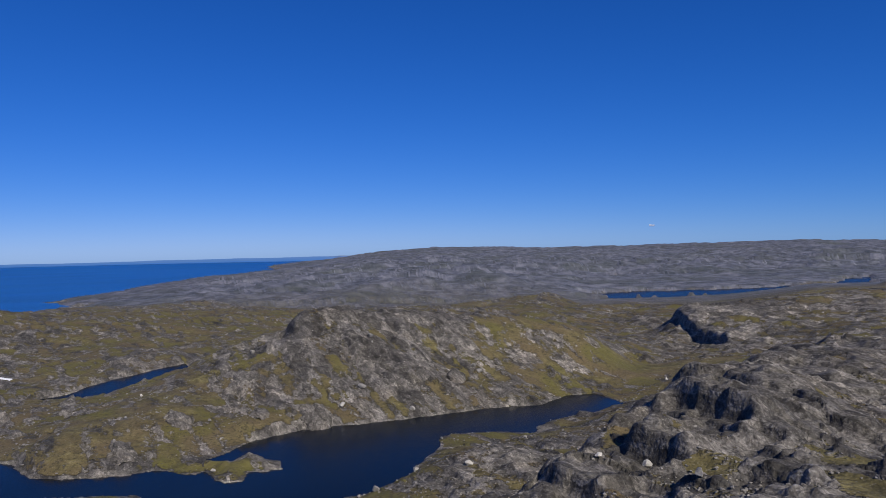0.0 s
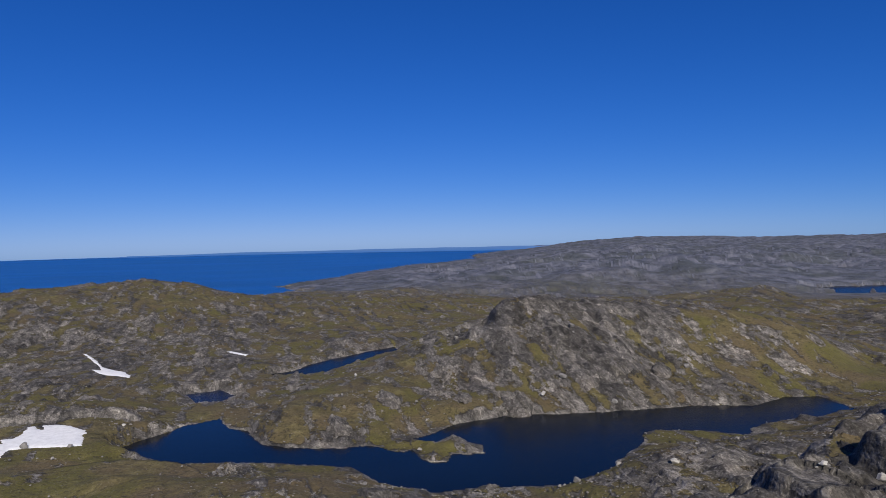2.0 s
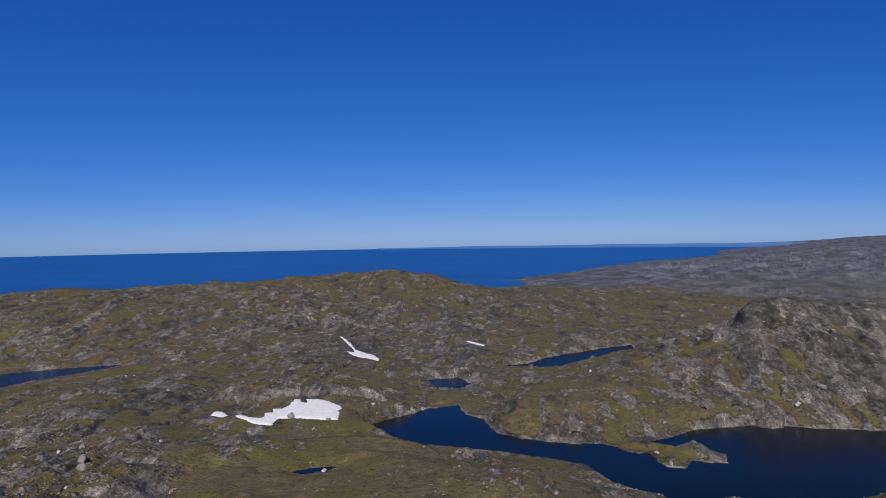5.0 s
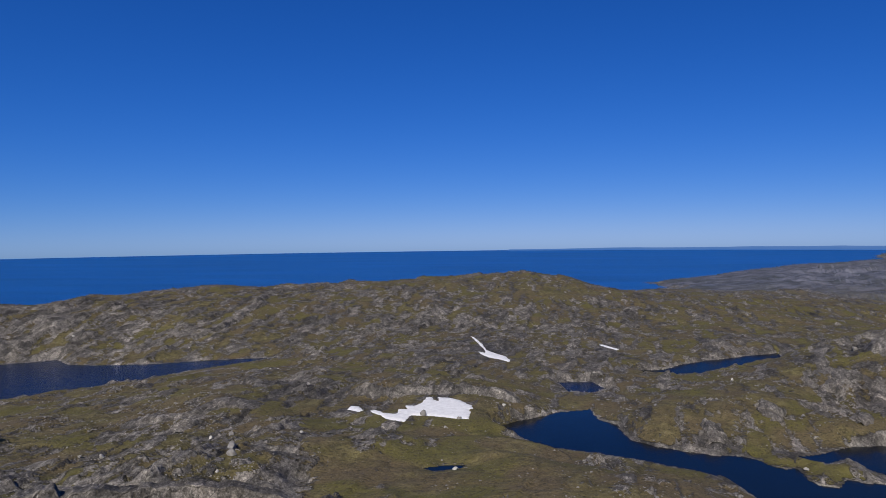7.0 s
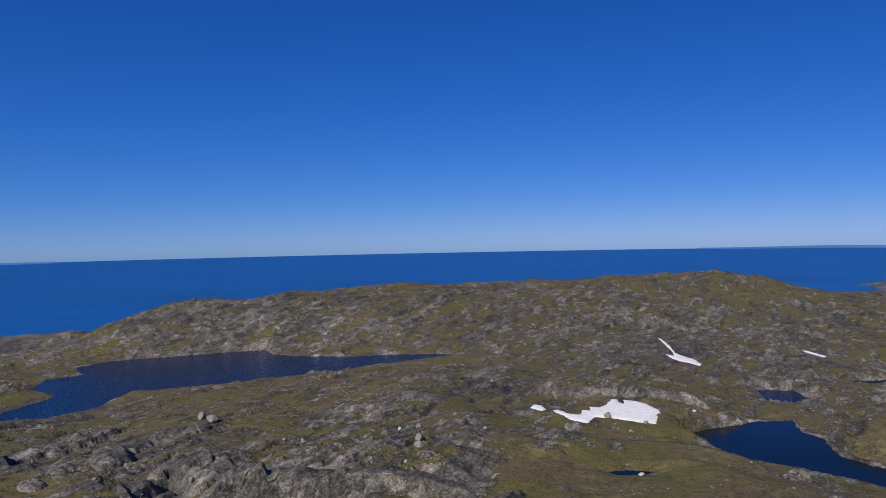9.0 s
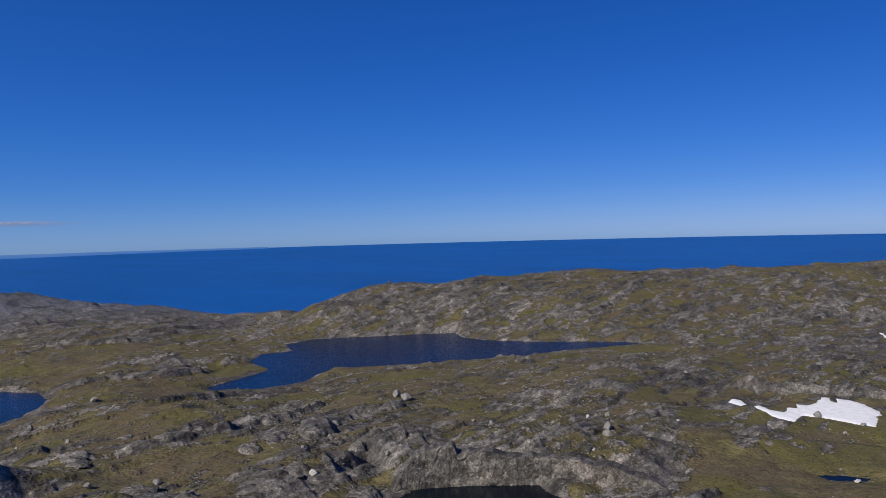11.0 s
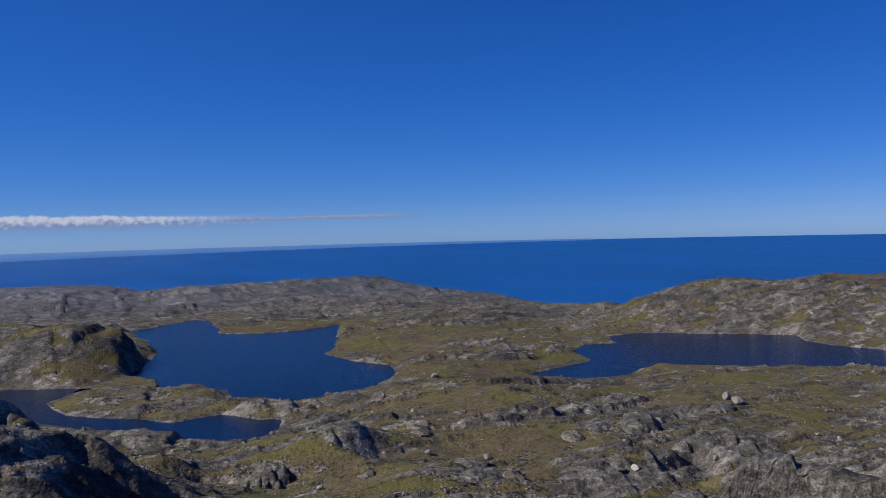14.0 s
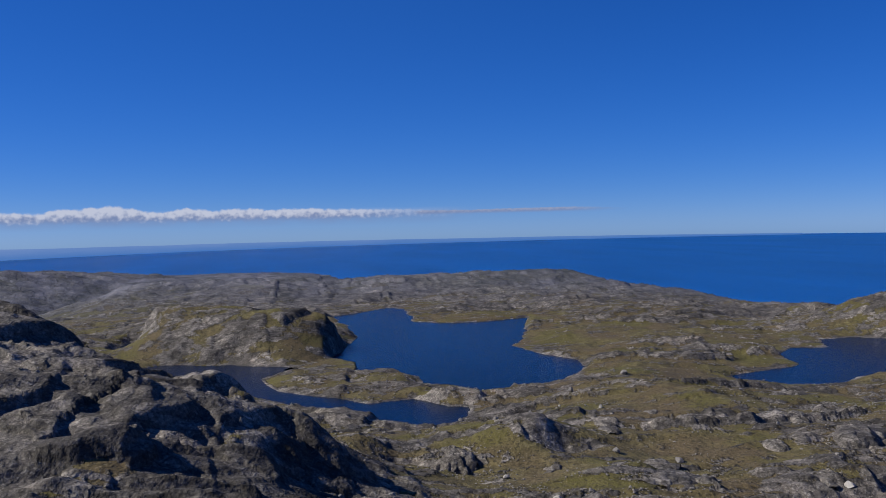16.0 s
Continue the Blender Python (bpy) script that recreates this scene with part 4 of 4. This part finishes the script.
def set_boulder(px, py, size, pale, rng):
    ob = new("boulder", rng.choice(pale_shapes if pale else grey_shapes))
    z = level_at(px, py)
    ob.matrix_world = Matrix.LocRotScale((px, py, z - 0.04 * size), Euler((rng.uniform(-0.15, 0.15), rng.uniform(-0.15, 0.15), rng.uniform(0, 6.3))),
                                         (size * rng.uniform(0.9, 1.15), size * rng.uniform(0.8, 1.1), size * rng.uniform(0.8, 1.2)))
    tagged(ob, "pale lichen-free boulder lying loose on the heath" if pale else "weathered grey gneiss boulder lying on the hillside", "boulder", "boulders on the hills")


rng = random.Random(7)
for px, py, size, pale in BOULDERS + MORE_BOULDERS:
    set_boulder(px, py, size * 1.1, pale, rng)

# more of them, strewn over the hills, and the small stones between
npr = np.random.RandomState(11)


def strewn(count, near, far_off, keep_bare):
    """Places on dry land, in the stretch of country between two distances."""
    got_x, got_y, got_z = [], [], []
    u = np.radians(npr.uniform(-36, 146, count * 5))
    r = near * (far_off / near) ** npr.uniform(0, 1, count * 5)
    px, py = -np.sin(u) * r, np.cos(u) * r
    z, b = ground(px, py)[:2]
    ok = np.ones(px.shape, bool)
    for name, level, outline in LAKES:
        ok &= ~((shore(px, py, outline) < 5) & (z < level + 0.1))
    ok &= np.hypot(px + 168, 0.8 * (py - 172)) > 17
    ok &= (z > 1) & (np.abs(b - keep_bare) < npr.uniform(0.1, 0.45, px.shape)) & (fbm(px, py, 30, 3, 61) + npr.uniform(-0.4, 0.3, px.shape) > 0.05)
    k = np.nonzero(ok)[0][:count]
    return px[k], py[k], z[k]


bx, by, bz = strewn(210, 95, 430, 0.5)
for px, py in zip(bx, by):
    set_boulder(float(px), float(py), rng.choice((0.7, 0.8, 0.9, 1.0, 1.2, 1.5)), rng.random() < 0.18, rng)


def stone_field(name, count, near, far_off, small, large, mat, label):
    sx, sy, sz = strewn(count, near, far_off, 0.45)
    protos = []
    for k in range(24):
        bm = boulder_shape(500 + k, 1, 0.55)
        bm.verts.ensure_lookup_table()
        protos.append((np.array([v.co[:] for v in bm.verts]), np.array([[v.index for v in f.verts] for f in bm.faces])))
        bm.free()
    vs, fs, base = [], [], 0
    size = small * (large / small) ** (npr.uniform(0, 1, len(sx)) ** 1.8)
    turn = npr.uniform(0, 2 * np.pi, len(sx))
    for k in range(len(sx)):
        v, f = protos[k % len(protos)]
        c, s = math.cos(turn[k]) * size[k], math.sin(turn[k]) * size[k]
        q = np.stack([v[:, 0] * c - v[:, 1] * s + sx[k], v[:, 0] * s + v[:, 1] * c + sy[k], v[:, 2] * size[k] + sz[k]], -1)
        vs.append(q)
        fs.append(f + base)
        base += len(v)
    tagged(new(name, mesh_from(name, np.concatenate(vs), np.concatenate(fs), mat, False)), label, "stones", kind="stuff")


stone_field("scattered_stones", 9000, 85, 260, 0.22, 0.75, M_STONES, "small broken grey stones strewn over the heath")
stone_field("scattered_stones", 7000, 220, 620, 0.4, 1.1, M_STONES, "grey stones and blocks strewn over the far slopes")

# ---- whalebacks of bare rock standing out of the heath ----
OUTCROPS = [
    (-192, 31, 17.5, 3.0), (-214, 21, 9.7, 1.8), (-205, -5, 13.8, 1.8), (-143, -1, 8.6, 2.2), (-159, -10, 9.5, 1.9), (-140, 32, 13.0, 2.0),
    (-151, 20, 6.8, 1.6), (-215, 58, 14.0, 2.4), (-189, -25, 11.4, 1.3), (-168, 36, 6.4, 1.9), (-180, 13, 8.1, 1.8), (-142, -7, 15.0, 2.0),
    (-181, -23, 8.2, 1.8), (-145, -49, 11.0, 3.0), (-144, -29, 6.6, 1.3), (-164, -89, 8.4, 2.2), (-214, -16, 8.0, 1.1), (-172, 47, 9.4, 1.6),
    (-168, -46, 7.8, 1.0), (-206, 129, 16.4, 1.7), (-145, 128, 13.1, 1.4), (-197, 105, 10.0, 1.2), (-176, 125, 11.3, 1.1), (-84, 237, 15.1, 3.2),
    (-91, 210, 13.7, 3.0), (-42, 246, 15.5, 3.4), (-23, 273, 16.4, 2.7), (-61, 246, 11.4, 3.2), (4, 289, 13.0, 3.6), (-76, 282, 15.3, 2.8)]


def rock_outcrop(px, py, long, tall, seed):
    """A smooth back of gneiss with a broken lee side, jointed across, sunk into the slope."""
    r = random.Random(seed)
    n, m = 46, 34
    a, b = np.meshgrid(np.linspace(-1.1, 1.1, n), np.linspace(-1.1, 1.1, m), indexing="ij")
    wide = long * r.uniform(0.5, 0.75)
    turn = math.atan2(px, -py) + math.pi / 2 + r.uniform(-0.35, 0.35)
    c, s = math.cos(turn), math.sin(turn)
    x, y = px + (a * long * c - b * wide * s) * 0.5, py + (a * long * s + b * wide * c) * 0.5
    z = ground(x, y)[0]
    fit = np.linalg.lstsq(np.stack([x.ravel() - px, y.ravel() - py, np.ones(x.size)], -1), z.ravel(), rcond=None)[0]
    plane = fit[0] * (x - px) + fit[1] * (y - py) + fit[2]
    q = np.sqrt(a * a + b * b) + 0.48 * fbm(x, y, long * 0.5, 3, seed) + 0.10 * fbm(x, y, 2.0, 3, seed + 9)
    lee = x * -0.45 + y * 0.89
    lee = (lee - lee.mean()) / (0.5 * long)         # the side that the ice plucked
    dome = np.clip(1 - np.abs(q) ** 2.6, 0, 1) ** 0.6 * (1 + 0.25 * lee)
    high, joint, tone = slabs(x, y, long * 0.28, seed + 3, turn + 0.5, 2.2)
    dome = dome * (0.9 + 0.16 * high) - 0.10 * (1 - step(0, 0.10, joint)) * (dome > 0.1)
    top = plane + 0.8 * tall * dome + 0.10 * fbm(x, y, 1.2, 3, seed + 5) - 0.45
    top = np.where(q > 1.0, plane - 1.2 - 2.0 * (q - 1.0), top)
    i = np.arange(n * m).reshape(n, m)
    quads = np.stack([i[:-1, :-1], i[1:, :-1], i[1:, 1:], i[:-1, 1:]], -1).reshape(-1, 4)
    me = mesh_from("rock_outcrop", np.stack([x - px, y - py, top - fit[2]], -1).reshape(-1, 3), quads, M_GROUND)
    for key, values in (("bare", np.ones(x.shape)), ("tone", 0.3 + 0.5 * tone), ("seam", 0.7 * (1 - step(0, 0.08, joint)))):
        me.attributes.new(key, "FLOAT", "POINT").data.foreach_set("value", np.ascontiguousarray(values, np.float32).ravel())
    ob = new("rock_outcrop", me)
    ob.location = (px, py, float(fit[2]))
    tagged(ob, "smooth grey gneiss outcrop rising from olive heath" if py < 150 else "rounded grey gneiss outcrop on the lakeside hill", "rock outcrop", "rock outcrops")


for k, (px, py, long, tall) in enumerate(OUTCROPS):
    rock_outcrop(px, py, long, tall, 300 + 20 * k)

# ---- the wall of smooth rock over the black pool ----
def rock_wall(foot, crown):
    """One long sheet of gneiss: a plane front cut by upright joints, a worn brink and a back that runs into the hill."""
    n, m = 240, 54
    s, v = np.meshgrid(np.linspace(0, 1, n), np.linspace(0, 1, m), indexing="ij")
    marks = np.linspace(0, 1, len(foot))
    low = [np.interp(s, marks, [q[k] for q in foot]) for k in range(3)]
    top = [np.interp(s, marks, [q[k] for q in crown]) for k in range(3)]
    run = s * 62.0
    brink = np.interp(s, (0, 0.06, 0.12, 0.3, 0.31, 0.55, 0.56, 0.8, 0.94, 1), (0.1, 0.7, 1.0, 1.12, 0.95, 0.92, 1.05, 1.0, 0.7, 0.05)) + 0.10 * fbm(run, run * 0, 5, 4, 401)
    up = step(0, 0.62, v) ** 0.8 * 1.0
    lean = 0.22 * v + 0.9 * step(0.55, 1.0, v)
    high, joint, tone = slabs(run, v * 9, 3.6, 410, 1.45, 1.7)
    bulge = 0.12 * high * step(0, 0.2, joint) - 0.30 * (1 - step(0, 0.05, joint)) + 0.22 * fbm(run, v * 6, 9, 3, 403)
    away = np.hypot(low[0], low[1])
    ux, uy = low[0] / away, low[1] / away
    gap = np.hypot(top[0] - low[0], top[1] - low[1]) * 0.55
    x, y = low[0] + ux * (lean * gap - 1.6 - bulge), low[1] + uy * (lean * gap - 1.6 - bulge)
    z = low[2] - 0.9 + (top[2] - low[2] + 0.9) * brink * up - 1.6 * step(0.86, 1.0, v) + 0.10 * high * step(0.5, 0.7, v)
    px, py, pz = float(x.mean()), float(y.mean()), float(z.min())
    i = np.arange(n * m).reshape(n, m)
    quads = np.stack([i[:-1, :-1], i[1:, :-1], i[1:, 1:], i[:-1, 1:]], -1).reshape(-1, 4)
    me = mesh_from("rock_outcrop", np.stack([x - px, y - py, z - pz], -1).reshape(-1, 3), quads, M_GROUND)
    for key, values in (("bare", np.ones(x.shape)), ("tone", 0.40 + 0.30 * tone - 0.28 * step(0.5, 0.75, v + 0.2 * fbm(run, v * 3, 4, 3, 405))),
                        ("seam", 0.9 * (1 - step(0, 0.06, joint))), ("washed", 0.12 * step(0, 0.1, v) * (1 - step(0.1, 0.4, v)))):
        me.attributes.new(key, "FLOAT", "POINT").data.foreach_set("value", np.ascontiguousarray(values, np.float32).ravel())
    ob = new("rock_outcrop", me)
    ob.location = (px, py, pz)
    tagged(ob, "long wall of smooth grey gneiss above a black pool", "rock outcrop")


rock_wall(SLAB_FOOT, SLAB_TOP)

# ---- old snow ----
def snow_patch(label, level, outline):
    """A thin sheet that lies in its hollow, rounded at the rim."""
    o = np.array(outline, float)
    lo, hi = o.min(axis=0) - 2, o.max(axis=0) + 2
    ax, ay = np.arange(lo[0], hi[0], 0.4), np.arange(lo[1], hi[1], 0.4)
    px, py = np.meshgrid(ax, ay, indexing="ij")
    d = -shore(px, py, outline) + 0.35 * fbm(px, py, 3.5, 3, 77) + 0.1
    z = ground(px, py)[0]
    top = np.where(d > 0, np.maximum(level, z) + 0.06 + 0.22 * step(0, 2.0, d) + 0.05 * fbm(px, py, 4, 3, 78), z - 0.4)
    keep = d > -0.6
    idx = np.arange(px.size).reshape(px.shape)
    cell = keep[:-1, :-1] & keep[1:, :-1] & keep[1:, 1:] & keep[:-1, 1:]
    q = np.stack([idx[:-1, :-1], idx[1:, :-1], idx[1:, 1:], idx[:-1, 1:]], -1)[cell]
    used, back_to = np.unique(q, return_inverse=True)
    v = np.stack([px, py, top], -1).reshape(-1, 3)[used]
    tagged(new("snow_patch", mesh_from("snow_patch", v, back_to.reshape(-1, 4), M_SNOW)), label, "snow", "patches of old snow")


for label, level, outline in SNOW:
    snow_patch(label, level, outline)

# ---- the cairn on the hill ----
def cairn(px, py):
    z = level_at(px, py)
    ob = new("cairn")
    ob.location = (px, py, z)
    tagged(ob, "tall dark cairn of stacked stones on the hilltop", "cairn")
    r = random.Random(3)
    up = 0.0
    for ring, (count, wide) in enumerate(((5, 0.95), (4, 0.75), (4, 0.55), (3, 0.4), (1, 0.0), (1, 0.0))):
        tall = 0.55 if ring < 4 else 0.5
        for k in range(count):
            a = 2 * math.pi * k / count + ring * 0.7
            stone = part("stone", boulder_shape(900 + ring * 10 + k, 2, 0.8), M_DARK, ob)
            stone.matrix_basis = Matrix.LocRotScale((wide * math.cos(a), wide * math.sin(a), up), Euler((0, 0, r.uniform(0, 6))), (1.05, 1.0, 0.95))
        up += tall
    ob.scale = (0.72, 0.72, 0.72)
    return ob


cairn(-485.3, 129.1)

# ---- clouds low over the sea ----
def cloud_bank(label, turn_from, turn_to, low, high, seed, far_off=4700.0, heaped=1.0, veil=0.5):
    """A bank of heaped tops over a flat grey base, thinning towards its second end."""
    n, m = max(40, int(abs(turn_to - turn_from) * 22)), 56
    f, v = np.meshgrid(np.linspace(0, 1, n), np.linspace(0, 1, m), indexing="ij")
    run = f * abs(turn_to - turn_from)
    thin = step(0, 0.06, f) * (1 - step(0.62, 1.0, f))
    r = np.random.RandomState(seed)
    heap = np.zeros(run.shape)
    for wide, count in ((1.5, 1.1), (0.7, 2.2), (0.32, 4.5)):
        for c in r.uniform(0, run.max(), max(3, int(count * run.max()))):
            w = wide * r.uniform(0.6, 1.3)
            heap = np.maximum(heap, np.sqrt(np.clip(1 - ((run - c) / w) ** 2, 0, 1)) * (0.35 + 0.45 * wide / 1.5) * r.uniform(0.5, 1.15))
    swell = 0.9 + 0.6 * fbm(run, run * 0 + 2.5, 5.0, 3, seed)
    edge = 0.58 + heaped * 0.34 * heap * swell * (1 - 0.75 * step(0.25, 0.62, f)) + 0.10 * step(0.25, 0.6, f) - 0.2 * step(0.72, 1.0, f)
    ruffle = fbm(run, v * 2.2, 0.45, 4, seed + 20)
    inside = step(0, 0.11, edge - v + 0.035 * ruffle)
    body = inside * step(0.14, 0.46, v + 0.03 * ruffle)
    under = veil * step(0.0, 0.35, v) * (1 - step(0.5, 0.75, v)) * (0.8 + 0.5 * fbm(run, v * 3, 3.0, 3, seed + 30))
    dense = np.clip(np.maximum(0.95 * body * thin, under * step(0, 0.06, f) * (1 - step(0.7, 1.0, f))), 0, 1)
    white = heaped * np.clip(step(0.30, 0.62, v - 0.2 * (edge - 0.62) + 0.16 * ruffle) * (1 - 0.85 * step(0.70, 0.95, f)), 0, 1)
    a = np.radians(turn_from + (turn_to - turn_from) * f)
    off = far_off - 40 * inside * (1 + ruffle)
    at = np.stack([-np.sin(a) * off, np.cos(a) * off, low + (high - low) * v], -1).reshape(-1, 3)
    i = np.arange(n * m).reshape(n, m)
    quads = np.stack([i[:-1, :-1], i[1:, :-1], i[1:, 1:], i[:-1, 1:]], -1)[(dense[:-1, :-1] > 0.02) | (dense[1:, 1:] > 0.02)]
    used, back_to = np.unique(quads, return_inverse=True)
    me = mesh_from("cloud", at[used], back_to.reshape(-1, 4), M_CLOUD)
    for key, values in (("thick", dense), ("pale", white)):
        me.attributes.new(key, "FLOAT", "POINT").data.foreach_set("value", np.ascontiguousarray(values.ravel()[used], np.float32))
    ob = new("cloud", me)
    tagged(ob, label, "cloud", kind="structure")


cloud_bank("long low bank of white cumulus cloud over the sea", 146, 103, 98, 262, 5)
cloud_bank("thin grey wisp of cloud over the sea", 112, 95, 150, 215, 9, 4680.0, 0.25, 0.15)
cloud_bank("tiny white cloud above the far hills", -15.3, -15.8, 155, 185, 2, 4900.0, 1.0, 0.0)


# ---- land across the water ----
def far_coast(turn_from, turn_to, near_off, far_off, rise, seed):
    """A low shore that draws away from one end to the other."""
    n = 260
    f = np.linspace(0, 1, n)
    a = np.radians(turn_from + (turn_to - turn_from) * f)
    off = near_off + (far_off - near_off) * f ** 0.8
    top = EYE - off * (EYE / 4990) + rise * (0.8 + 0.5 * fbm(f * 40, f * 0 + seed, 9, 4, seed)) * (1 - 0.7 * f)
    rows = []
    for out, up in ((0, 0.0), (14, 0.5), (40, 0.88), (80, 1.0), (120, 0.0)):
        rows.append(np.stack([-np.sin(a) * (off + out), np.cos(a) * (off + out), top * up - (0.3 if up == 0 else 0)], -1))
    v = np.concatenate(rows)
    i = np.arange(len(v)).reshape(5, n)
    q = np.stack([i[:-1, :-1], i[:-1, 1:], i[1:, 1:], i[1:, :-1]], -1).reshape(-1, 4)
    tagged(new("backdrop", mesh_from("backdrop", v, q, M_COAST)), "distant coast across the water, painted in glowing blue haze", "coast", kind="structure")


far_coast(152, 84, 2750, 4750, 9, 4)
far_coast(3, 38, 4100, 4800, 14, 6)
